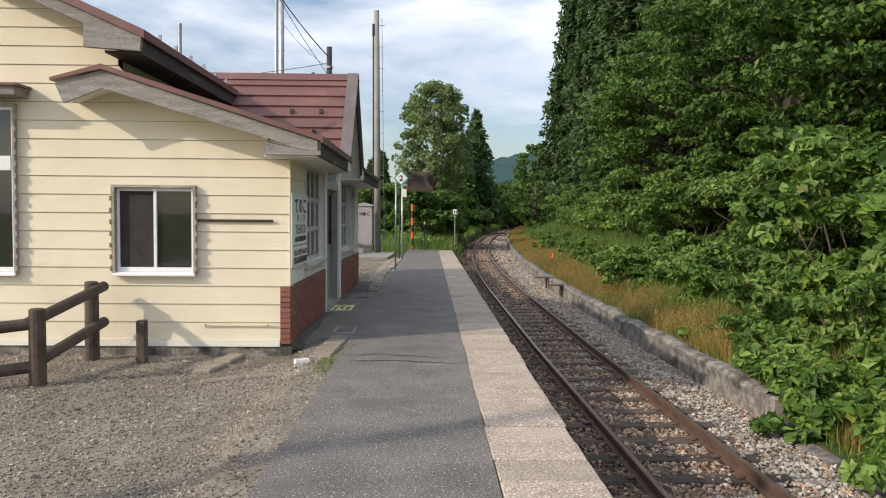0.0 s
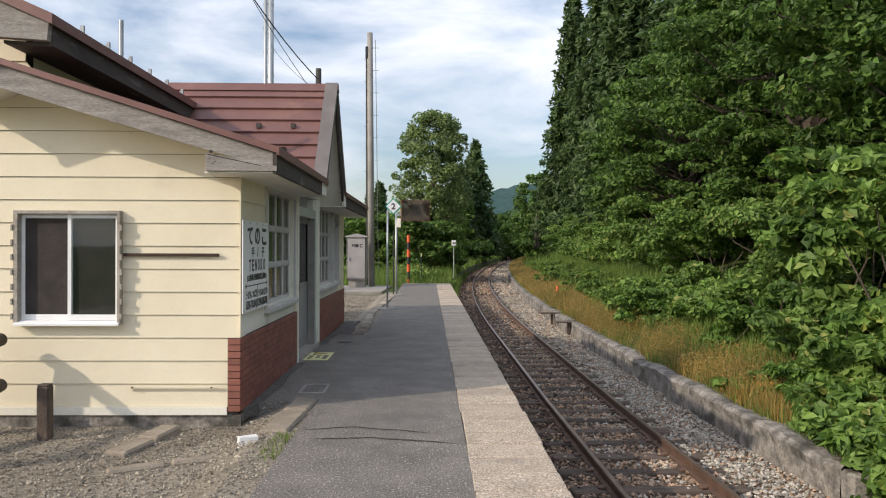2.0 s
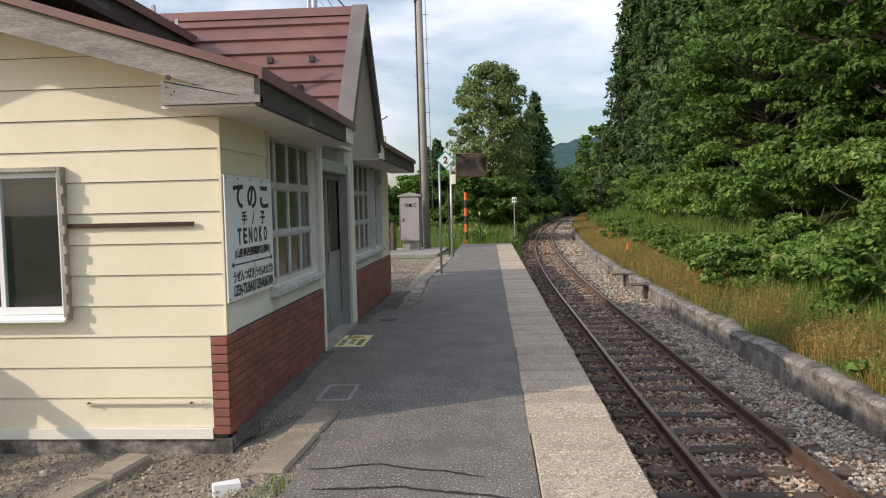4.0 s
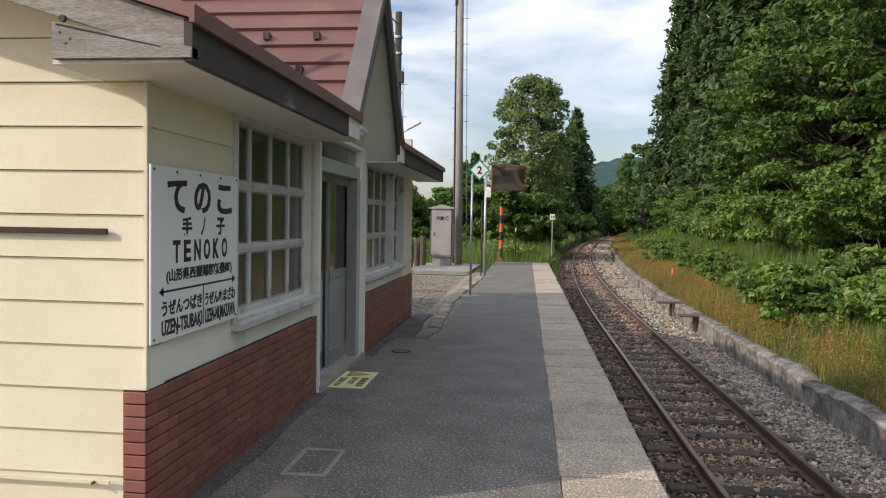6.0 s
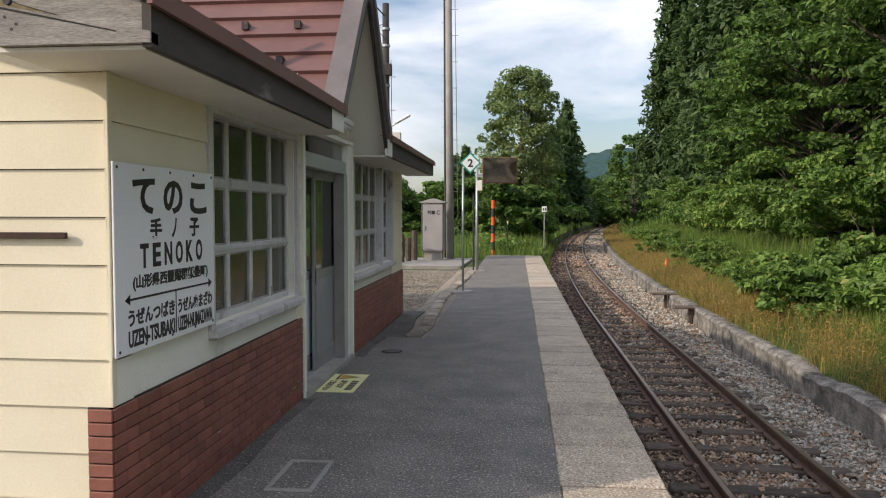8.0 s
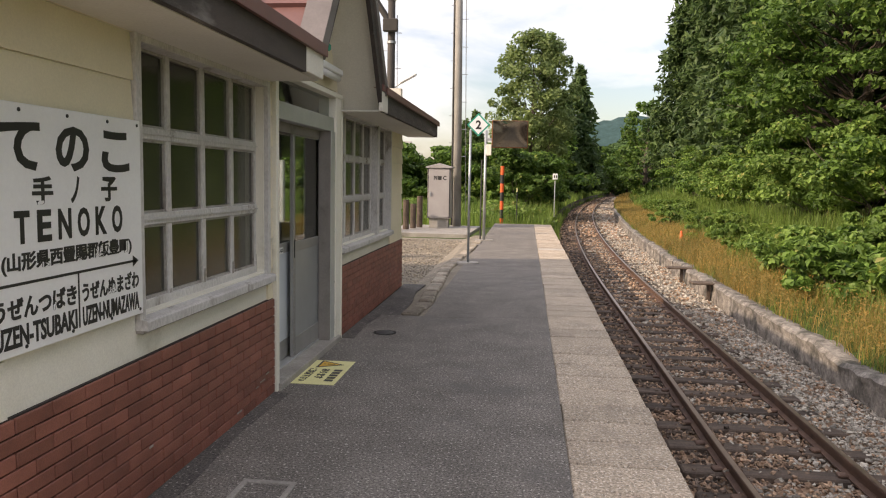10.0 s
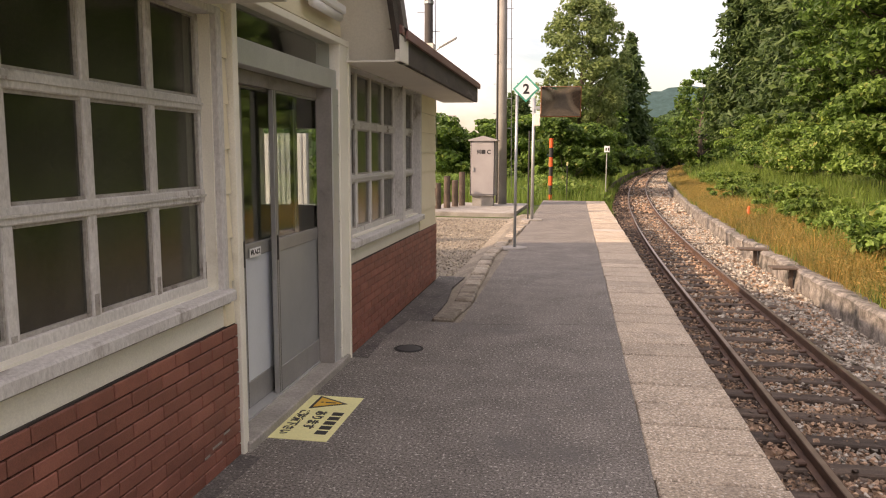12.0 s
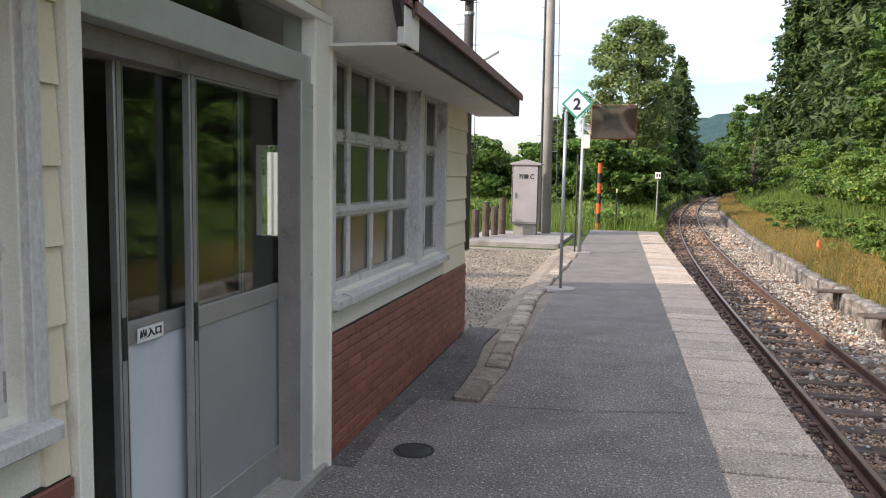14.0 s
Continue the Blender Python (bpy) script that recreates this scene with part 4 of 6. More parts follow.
def leaf(y0, y1, x, panel_mat, label):
    """A sliding leaf: stiles, rails, lower panel, upper glass."""
    w = 0.052
    frame_o = door_part("door_leaf", B(x - 0.017, x + 0.017, y0, y0 + w, 0.07, 2.08, bevel=0.003), M_DOORFRAME, label)
    kids = [("stile", B(x - 0.017, x + 0.017, y1 - w, y1, 0.07, 2.08, bevel=0.003), M_DOORFRAME),
            ("bottom_rail", B(x - 0.014, x + 0.014, y0 + w, y1 - w, 0.07, 0.235, bevel=0.003), M_DOORFRAME),
            ("middle_rail", B(x - 0.014, x + 0.015, y0 + w, y1 - w, 1.0, 1.085, bevel=0.003), M_DOORFRAME),
            ("top_rail", B(x - 0.014, x + 0.014, y0 + w, y1 - w, 2.01, 2.08), M_DOORFRAME),
            ("lower_panel", B(x - 0.006, x + 0.006, y0 + w, y1 - w, 0.235, 1.0), panel_mat),
            ("pane", B(x - 0.003, x + 0.001, y0 + w, y1 - w, 1.085, 2.01), M_GLASS),
            ("pull_handle", B(x + 0.017, x + 0.022, y0 + 0.014, y0 + 0.036, 0.95, 1.11, bevel=0.004), M_BLACK)]
    for yy in (y0 + 0.010, y0 + 0.040, y1 - 0.042, y1 - 0.012):
        kids.append(("stile_groove", B(x + 0.0168, x + 0.0178, yy, yy + 0.003, 0.075, 2.075), M_CRACK))
    for yy in (y0 + w, y1 - w - 0.006):
        kids.append(("gasket", B(x + 0.001, x + 0.010, yy, yy + 0.006, 1.085, 2.01), M_BLACK))
    for nm, bm, mt in kids:
        o = part(nm, bm, mt, frame_o)
        if nm == "pane":
            o.visible_shadow = False
    return frame_o


leaf(3.92, 4.84, -0.125, M_ALUPANEL, "aluminium door leaf with grey lower panel")
leaf_open = leaf(3.55, 4.47, -0.185, M_BLUEPANEL, "aluminium door leaf with pale blue lower panel")

# things over the door
sheet_fence = empty("sheet_fence", (-3.8, 13.0, -0.15), "white corrugated sheet fence behind the station", "fence")
for k in range(10):
    part("sheet_rib", P([(-0.55 + k * 0.11, 0.0), (-0.53 + k * 0.11, -0.03), (-0.47 + k * 0.11, -0.03), (-0.45 + k * 0.11, 0.0)], "z", 0.0, 2.15), M_WHITE, sheet_fence)
part("sheet_back", B(-0.56, 0.56, 0.001, 0.012, 0.0, 2.15), M_BOX, sheet_fence)
lamp = empty("wall_lamp", (0.05, 4.45, 2.62), "small white tube lamp over the entrance", "lamp")
part("housing", B(-0.06, 0.06, -0.32, 0.32, 0.0, 0.06, bevel=0.01), M_WHITE, lamp)
part("tube", T((0.02, -0.28, -0.025), (0.02, 0.28, -0.025), 0.03), M_WHITE, lamp, smooth=True)
sensor = finish(B(-0.02, 0.04, 4.54, 4.60, 2.83, 2.90, bevel=0.015), "alarm_light", M_GREEN)
tagged(sensor, "small green alarm light on the gable wall", "alarm light")


# ---------------------------------------------------------------- writing
def words(text, width, height, depth=0.002, bold=0.032):
    """Letters as a mesh, fitted to a box with its lower left corner at the origin."""
    cu = bpy.data.curves.new("words", "FONT")
    cu.body, cu.extrude, cu.resolution_u, cu.offset = text, 0.01, 3, bold
    ob = bpy.data.objects.new("words", cu)
    scene.collection.objects.link(ob)
    bpy.context.view_layer.update()
    me = bpy.data.meshes.new_from_object(ob.evaluated_get(bpy.context.evaluated_depsgraph_get()))
    bpy.data.objects.remove(ob)
    co = np.empty(len(me.vertices) * 3, dtype=np.float32)
    me.vertices.foreach_get("co", co)
    co = co.reshape(-1, 3)
    if len(co):
        lo, hi = co.min(axis=0), co.max(axis=0)
        co = (co - lo) / np.maximum(hi - lo, 1e-5) * np.array([width, height, depth])
        me.vertices.foreach_set("co", co.astype(np.float32).ravel())
    return me


def write(text, parent, m, width, height, material, name="lettering"):
    o = new(name, words(text, width, height))
    o.data.materials.clear()
    o.data.materials.append(material)
    o.parent = parent
    o.matrix_basis = m
    return o


# station name board: its face looks along +x, text runs along +y
sign = empty("station_sign", (0.02, 0.0, 0.972), "white enamel station name board with black lettering", "sign")
part("board_face", B(-0.006, 0.006, 0.0, 1.14, 0.0, 0.94, bevel=0.003), M_WHITE, sign)
FACE = Matrix(((0, 0, 1, 0.0062), (1, 0, 0, 0), (0, 1, 0, 0), (0, 0, 0, 1)))


def on_sign(text, y, z, w, h):
    write(text, sign, FACE @ Matrix.Translation((y, z, 0)), w, h, M_BLACK)


def sign_bar(y0, y1, z0, z1):
    part("line", B(0.0062, 0.0075, y0, y1, z0, z1), M_BLACK, sign)


for ch, y in (("て", 0.17), ("の", 0.49), ("こ", 0.81)):
    on_sign(ch, y, 0.69, 0.225, 0.185)
for ch, y in (("手", 0.34), ("ノ", 0.58), ("子", 0.80)):
    on_sign(ch, y, 0.56, 0.125 if ch != "ノ" else 0.06, 0.11)
for k, ch in enumerate("TENOKO"):
    on_sign(ch, 0.235 + k * 0.129, 0.415, 0.085, 0.125)
on_sign("(山形県西置賜郡飯豊町)", 0.16, 0.305, 0.88, 0.082)
on_sign("うぜんつばき", 0.11, 0.135, 0.49, 0.085)
on_sign("うぜんぬまざわ", 0.64, 0.135, 0.46, 0.085)
on_sign("UZEN-TSUBAKI", 0.11, 0.03, 0.49, 0.085)
on_sign("UZEN-NUMAZAWA", 0.64, 0.03, 0.46, 0.085)
sign_bar(0.10, 1.08, 0.262, 0.273)
sign_bar(0.612, 0.622, 0.03, 0.262)
for y, s in ((0.08, 1), (1.10, -1)):
    part("arrow_head", P([(y, 0.268), (y + s * 0.05, 0.295), (y + s * 0.05, 0.241)], "x", 0.0062, 0.0075), M_BLACK, sign)
for y in (0.03, 0.28, 0.57, 0.86, 1.11):
    for z in (0.025, 0.915):
        part("screw", T((0.006, y, z), (0.009, y, z), 0.008, n=8), M_BLACK, sign)

label_plate = finish(B(-0.162, -0.160, 3.64, 3.80, 1.0, 1.055), "door_label", M_WHITE)
label_plate["label"] = "small white doorway notice"
label_plate.parent = leaf_open
write("出入口", leaf_open, Matrix.Translation((-0.1598, 3.655, 1.012)) @ Matrix(((0, 0, 1, 0), (1, 0, 0, 0), (0, 1, 0, 0), (0, 0, 0, 1))), 0.13, 0.035, M_BLACK)

# yellow warning sheet on the ground by the door
mat_sheet = empty("warning_mat", (0.02, 3.35, 0.0), "yellow warning sheet stuck to the asphalt", "floor sheet")
bm = B(0.0, 0.385, 0.0, 0.765, -0.001, 0.003)
part("sheet", bm, M_YELLOW, mat_sheet)
M_AMBER = mat("amber_print", (0.72, 0.42, 0.06), (0.66, 0.38, 0.05), 4, 0.6, fine=0.1)
UPX = Matrix(((0, 1, 0, 0), (-1, 0, 0, 0), (0, 0, 1, 0), (0, 0, 0, 1)))


def tri(y, x, r):
    return [(x - r * 0.5, y - r * 0.62), (x - r * 0.5, y + r * 0.62), (x + r * 0.62, y)]


part("warning_triangle", P(tri(0.63, 0.19, 0.20), "z", 0.003, 0.0045), M_BLACK, mat_sheet)
part("triangle_face", P(tri(0.63, 0.185, 0.15), "z", 0.0045, 0.0055), M_AMBER, mat_sheet)
part("mark_bar", B(0.165, 0.235, 0.622, 0.638, 0.0055, 0.0065), M_BLACK, mat_sheet)
part("mark_dot", B(0.135, 0.15, 0.622, 0.638, 0.0055, 0.0065), M_BLACK, mat_sheet)
for text, x, w in (("あります", 0.165, 0.30), ("ご注意下さい", 0.055, 0.40)):
    write(text, mat_sheet, Matrix.Translation((x, 0.47, 0.003)) @ UPX, w, 0.075, M_BLACK)
for k in range(5):
    part("printed_bar", B(0.275, 0.345, 0.41 - k * 0.078, 0.465 - k * 0.078, 0.003, 0.0045), M_BLACK, mat_sheet)

# ---------------------------------------------------------------- yard windows
M_CASING = mat("worn_casing", (0.46, 0.42, 0.355), (0.33, 0.295, 0.25), 3, 0.85, 0.5, 50, fine=0.35, stain=(0.2, 0.17, 0.14), stain_scale=4)


def yard_window(name, x0, x1, z0, z1, label, two=True):
    w = empty(name, (x0, 0, z0), label, "window", kind="structure")
    inv = Matrix.Translation((-x0, 0, -z0))

    def add(nm, bm, mt, lab=""):
        o = part(nm, bm, mt, w, lab)
        o.matrix_parent_inverse = inv
        return o
    for a, b in ((x0 - 0.045, x0), (x1, x1 + 0.03)):
        add("casing", B(a, b, -0.05, 0.05, z0 - 0.02, z1 + 0.035, bevel=0.004), M_CASING, "worn grey casing")
    add("casing", B(x0, x1, -0.05, 0.05, z1, z1 + 0.035, bevel=0.004), M_CASING, "worn grey casing")
    add("window_sill", P([(0.06, z0 - 0.02), (0.06, z0 + 0.02), (-0.02, z0 + 0.015), (-0.075, z0 - 0.012), (-0.075, z0 - 0.03)], "x", x0 - 0.03, x1 + 0.02), M_WHITE, "white aluminium sill")
    mid = (x0 + x1) / 2
    for a, b, yy in ((x0, mid + 0.02, 0.035), (mid - 0.02, x1, 0.012)):
        add("sash_bar", B(a, a + 0.035, yy - 0.012, yy + 0.012, z0 + 0.02, z1), M_WHITE)
        add("sash_bar", B(b - 0.035, b, yy - 0.012, yy + 0.012, z0 + 0.02, z1), M_WHITE)
        add("sash_bar", B(a + 0.035, b - 0.035, yy - 0.012, yy + 0.012, z1 - 0.04, z1), M_ALU)
        add("sash_bar", B(a + 0.035, b - 0.035, yy - 0.012, yy + 0.012, z0 + 0.02, z0 + 0.075), M_WHITE)
        add("pane", B(a + 0.03, b - 0.03, yy - 0.002, yy + 0.002, z0 + 0.06, z1 - 0.03), M_GLASS).visible_shadow = False
    k = int((z1 - z0) / 0.14)
    for i in range(k):
        z = z0 + 0.03 + i * (z1 - z0 - 0.05) / k
        for x, s in ((x0 - 0.045, -1), (x1 + 0.03, 1)):
            add("shutter_clip", B(min(x, x + s * 0.022), max(x, x + s * 0.022), -0.06, -0.035, z, z + 0.06, bevel=0.004), M_CASING)
    return w


yard_window("window_4", WIN_F[0], WIN_F[1], WIN_F[2], WIN_F[3], "white aluminium sliding window in a worn grey casing")
yard_window("window_5", WIN_L[0], WIN_L[1], WIN_L[2], WIN_L[3], "tall white framed window in a worn grey casing")
bar5 = finish(B(-4.86, -3.46, -0.01, 0.03, 2.16, 2.34, bevel=0.006), "window_trim", M_WHITE)
tagged(bar5, "broad white rail across the tall window", "trim", kind="structure")
hood = empty("window_hood", (-3.9, 0, 3.05), "weathered wooden hood with brown cap over the window", "window hood", kind="structure")
part("hood_board", B(-1.3, 0.66, -0.30, 0.02, 0.0, 0.11, bevel=0.006), M_WOODGREY, hood)
part("cap", B(-1.34, 0.70, -0.34, 0.02, 0.11, 0.14), M_ROOF, hood)
bm = bmesh.new()
box(bm, -8.3, -2.4, 2.2, 2.26, -0.2, 3.3)
back_room = finish(bm, "partition", M_DARKROOM)
tagged(back_room, "dim partition behind the yard windows", "wall", kind="structure")
cab = finish(B(-1.66, -1.05, 0.42, 0.85, 0.04, 1.70, bevel=0.01), "cupboard", M_CREAM2)
tagged(cab, "pale cupboard standing inside the yard window", "cupboard")
hose = bmesh.new()
for i in range(24):
    a, b = math.pi * i / 24, math.pi * (i + 1) / 24
    tube(hose, (-1.98 + 0.13 * math.cos(a), 0.5, 1.35 + 0.3 * math.sin(a)), (-1.98 + 0.13 * math.cos(b), 0.5, 1.35 + 0.3 * math.sin(b)), 0.012, n=6)
for s in (-1, 1):
    tube(hose, (-1.98 + s * 0.13, 0.5, 0.04), (-1.98 + s * 0.13, 0.5, 1.35), 0.012, n=6)
tagged(finish(hose, "hose_hoop", M_GREEN), "green hose hoop behind the yard window", "hose")

bar = finish(B(-1.16, -0.21, -0.016, 0.006, 1.545, 1.575, bevel=0.003), "rusted_bar", M_RUSTBAR)
tagged(bar, "rusty iron bar fixed to the cream boards", "iron bar")
patch = empty("wall_batten", (-1.12, -0.012, 0.235), "thin cream batten screwed to the boards", "batten")
part("strip", B(0.0, 0.92, 0.0, 0.012, 0.0, 0.02), M_CREAM, patch)
for x in (0.06, 0.84):
    part("hook", T((x, -0.02, 0.01), (x, 0.0, 0.01), 0.008, n=8), M_RUST, patch)

# ---------------------------------------------------------------- log fence in the yard
def log_post(x, y, h, r, name="fence_post", label="", z=-0.25):
    return T((x, y, z), (x, y, h), r * 1.04, r * 0.97, 14)


fence = empty("log_fence", (-2.4, -1.0, -0.15), "dark brown round log fence with two rails", "fence")
F_INV = Matrix.Translation((2.4, 1.0, 0.15))
A1, A2, A3 = (-2.34, -0.32), (-2.29, -1.66), (-3.9, -2.5)
for (x, y), h in ((A1, 0.80), (A2, 0.64), (A3, 0.55)):
    o = part("post", log_post(x, y, h, 0.083), M_LOG, fence, smooth=False)
    o.matrix_parent_inverse = F_INV
    o = part("post_cap", T((x, y, h), (x, y, h + 0.012), 0.078, 0.06, 14), M_LOG, fence)
    o.matrix_parent_inverse = F_INV
for za, zb, zc in ((0.74, 0.50, 0.36), (0.30, 0.05, -0.05)):
    for p, q, z0, z1 in (((-2.26, -0.16), (-2.36, -1.72), za, zb), ((-2.26, -1.62), A3, zb, zc)):
        o = part("rail", T((p[0], p[1], z0), (q[0], q[1], z1), 0.062, 0.062, 12), M_LOG, fence)
        o.matrix_parent_inverse = F_INV
stump = empty("wooden_post", (-1.68, -0.47, -0.15), "short weathered square wooden post", "post")
part("shaft", B(-0.055, 0.055, -0.055, 0.055, -0.15, 0.50, bevel=0.012), M_LOG, stump)
part("top_chip", B(-0.05, 0.05, -0.05, 0.05, 0.50, 0.515, bevel=0.006), M_LOG, stump)

# ---------------------------------------------------------------- kerbs and old concrete pieces
M_KERB = mat("dusty_kerb", (0.36, 0.305, 0.24), (0.26, 0.215, 0.165), 3, 0.95, 0.7, 60, fine=0.4)


M_KERBPALE = mat("worn_kerb_stone", (0.47, 0.41, 0.33), (0.30, 0.25, 0.195), 6, 0.95, 0.8, 60, fine=0.5, vary=0.35, stain=(0.15, 0.125, 0.10), stain_scale=4, stain_lo=0.52, stain_hi=0.7)


def kerb_line(points, w, h, name, label, gap=0.02, ln=0.6, top=0.0, mt=None, rise=0.012):
    """Old kerb stones, one thing, each stone a part, along a polyline."""
    k = empty(name, (*points[0], 0), label, "kerb", kind="structure")
    inv = Matrix.Translation((-points[0][0], -points[0][1], 0))
    for (xa, ya), (xb, yb) in zip(points, points[1:]):
        L = math.hypot(xb - xa, yb - ya)
        m = max(1, round(L / ln))
        for i in range(m):
            f = (i + 0.5) / m
            b = B(-L / m / 2 + gap, L / m / 2 - gap, -w / 2, w / 2, -h, 0, bevel=0.02)
            o = part("kerb_stone", b, mt or M_KERB, k)
            o.matrix_parent_inverse = inv
            o.matrix_basis = pose(xa + (xb - xa) * f + random.uniform(-0.012, 0.012), ya + (yb - ya) * f, top + random.uniform(-rise, rise),
                                  random.uniform(-2, 2), random.uniform(-1, 1), math.degrees(math.atan2(yb - ya, xb - xa)) + random.uniform(-1.5, 1.5))
    return k


kerb_line([(0.555, 0.90), (0.50, -0.75)], 0.26, 0.2, "kerb_1", "worn pebbled concrete gutter kerb by the wall", ln=0.75, top=0.004, rise=0.004)
kerb_line([(0.56, -0.78), (0.23, -1.06), (-0.27, -1.27), (-0.70, -1.50)], 0.12, 0.16, "kerb_2", "sunken curved concrete kerb in the gravel", ln=0.9, top=-0.115)
kerb_line([(0.51, 6.5), (0.57, 7.5), (0.51, 8.9), (0.43, 11.6), (0.52, 14.0), (0.62, 16.8), (0.64, 19.5)], 0.21, 0.2, "kerb_3", "broken row of old concrete kerb stones", gap=0.028, ln=0.42, top=0.016, mt=M_KERBPALE)
kerb_line([(-0.62, -0.12), (-0.80, -1.05)], 0.22, 0.10, "kerb_4", "sunken loose concrete gutter slabs", ln=0.5, top=-0.095)
grate = empty("gutter_frame", (0.555, 1.2, 0.0), "rectangular concrete gutter frame with a gravelly lid", "gutter")
for a, b, c, d in ((-0.15, 0.15, 0.24, 0.275), (-0.15, 0.15, -0.275, -0.24), (-0.15, -0.118, -0.24, 0.24), (0.118, 0.15, -0.24, 0.24)):
    part("rim", B(a, b, c, d, -0.05, 0.009, bevel=0.004), M_CONC, grate)
part("lid", B(-0.118, 0.118, -0.24, 0.24, -0.05, -0.003), M_KERB, grate)
white_bit = finish(P([(0.22, -0.95), (0.36, -0.87), (0.40, -0.95), (0.25, -1.0)], "z", -0.12, 0.0), "broken_slab", M_WHITE)
tagged(white_bit, "small broken piece of white concrete", "broken slab")
drain = empty("drain_cover", (0.42, 5.42, 0.0), "dark round iron drain cover set in the asphalt", "drain cover")
part("rim", T((0, 0, -0.02), (0, 0, 0.003), 0.125, n=20), M_CRACK, drain)
part("lid", T((0, 0, 0.003), (0, 0, 0.006), 0.10, 0.095, n=20), M_BLACK, drain)

# strip slabs
strip = finish(B(EDGE_IN + 0.005, EDGE_OUT - 0.03, -16, PLAT_END, -0.14, -0.035), "platform_edge", M_MORTAR)
tagged(strip, "platform edge of rough tan concrete slabs", "platform edge", kind="structure")
slab_me = []
for k in range(4):
    o = finish(B(-0.31, 0.33, -0.189, 0.189, -0.09, 0.0, bevel=0.009), "slab", M_STRIP)
    for v in o.data.vertices:
        v.co.x += 0.006 * noise.noise(v.co * 9 + Vector((k * 3, 0, 0)))
        v.co.y += 0.004 * noise.noise(v.co * 11 + Vector((0, k * 5, 0)))
    slab_me.append(o.data)
    bpy.data.objects.remove(o)
slab_pale = slab_me[0].copy()
slab_pale.materials.clear()
slab_pale.materials.append(mat("pale_slab", (0.52, 0.48, 0.42), (0.44, 0.40, 0.35), 3, 0.9, 0.5, 60, fine=0.3))
y, i = -14.0, 0
while y < PLAT_END - 0.1:
    o = new("slab", slab_pale if 15.4 < y < 16.0 else slab_me[i % 4])
    o.parent = strip
    o.location = ((EDGE_IN + EDGE_OUT) / 2 + random.uniform(-0.008, 0.008), y + 0.2, 0.004 + random.uniform(-0.004, 0.004))
    o.rotation_euler = (radians(random.uniform(-0.4, 0.4)), radians(random.uniform(-0.3, 0.3)), radians(random.uniform(-0.5, 0.5)))
    y += 0.40
    i += 1

# cracks and patches in the asphalt
def crack(name, pts, w, label):
    bm = bmesh.new()
    L = []
    for (xa, ya), (xb, yb) in zip(pts, pts[1:]):
        m = max(2, int(math.hypot(xb - xa, yb - ya) / 0.06))
        for i in range(m):
            f = i / m
            x, y = xa + (xb - xa) * f, ya + (yb - ya) * f
            L.append((x, y + 0.035 * noise.noise(Vector((x * 4, y * 4, 1.0))) + 0.015 * noise.noise(Vector((x * 16, y * 16, 2.0)))))
    vs = []
    for i, (x, y) in enumerate(L):
        h = w * (0.5 + 0.8 * abs(noise.noise(Vector((x * 7, y * 7, 5.0))))) * min(1, (i + 1) / 4, (len(L) - i) / 4)
        vs.append((bm.verts.new((x, y - h, 0.0035)), bm.verts.new((x, y + h, 0.0035))))
    for (a, b), (c, d) in zip(vs, vs[1:]):
        bm.faces.new((a, c, d, b))
    o = finish(bm, name, M_CRACK)
    tagged(o, label, "crack", kind="structure")


crack("crack_1", [(0.72, -0.72), (1.2, -0.62), (1.55, -0.75), (1.95, -0.86)], 0.018, "dark jagged crack across the asphalt")
crack("crack_2", [(0.85, -1.05), (1.4, -1.02), (1.85, -1.12), (2.19, -1.24)], 0.022, "dark open crack reaching the platform edge")
crack("crack_3", [(0.70, 6.40), (1.4, 6.46), (2.18, 6.70)], 0.006, "fine joint between old asphalt patches")
crack("crack_4", [(0.75, 17.4), (1.5, 17.9), (2.19, 18.4)], 0.012, "fine joint between old asphalt patches")


# ---------------------------------------------------------------- loose stones
def stones_np(pos, size, rng):
    """Small uneven stones: six corners, eight faces."""
    n = len(pos)
    base = np.array([[1, 0, 0], [0, 1, 0], [-1, 0, 0], [0, -1, 0], [0, 0, 1], [0, 0, -1]], dtype=float)
    v = base[None] * (0.6 + 0.6 * rng.random((n, 6, 1))) + rng.normal(size=(n, 6, 3)) * 0.16
    ax = rng.normal(size=(n, 3))
    ax /= np.linalg.norm(ax, axis=1, keepdims=True)
    an = rng.random(n) * 6.283
    c, s = np.cos(an)[:, None, None], np.sin(an)[:, None, None]
    k = ax[:, None, :]
    v = v * c + np.cross(np.broadcast_to(k, v.shape), v) * s + k * (v * k).sum(axis=2, keepdims=True) * (1 - c)
    v = v * np.array([1, 1, 0.75]) * np.asarray(size).reshape(-1, 1, 1) * 0.5 + pos[:, None, :]
    f = np.array([[0, 1, 4], [1, 2, 4], [2, 3, 4], [3, 0, 4], [1, 0, 5], [2, 1, 5], [3, 2, 5], [0, 3, 5]])
    t = (np.arange(n)[:, None, None] * 6 + f[None]).reshape(-1, 3)
    return v.reshape(-1, 3), t


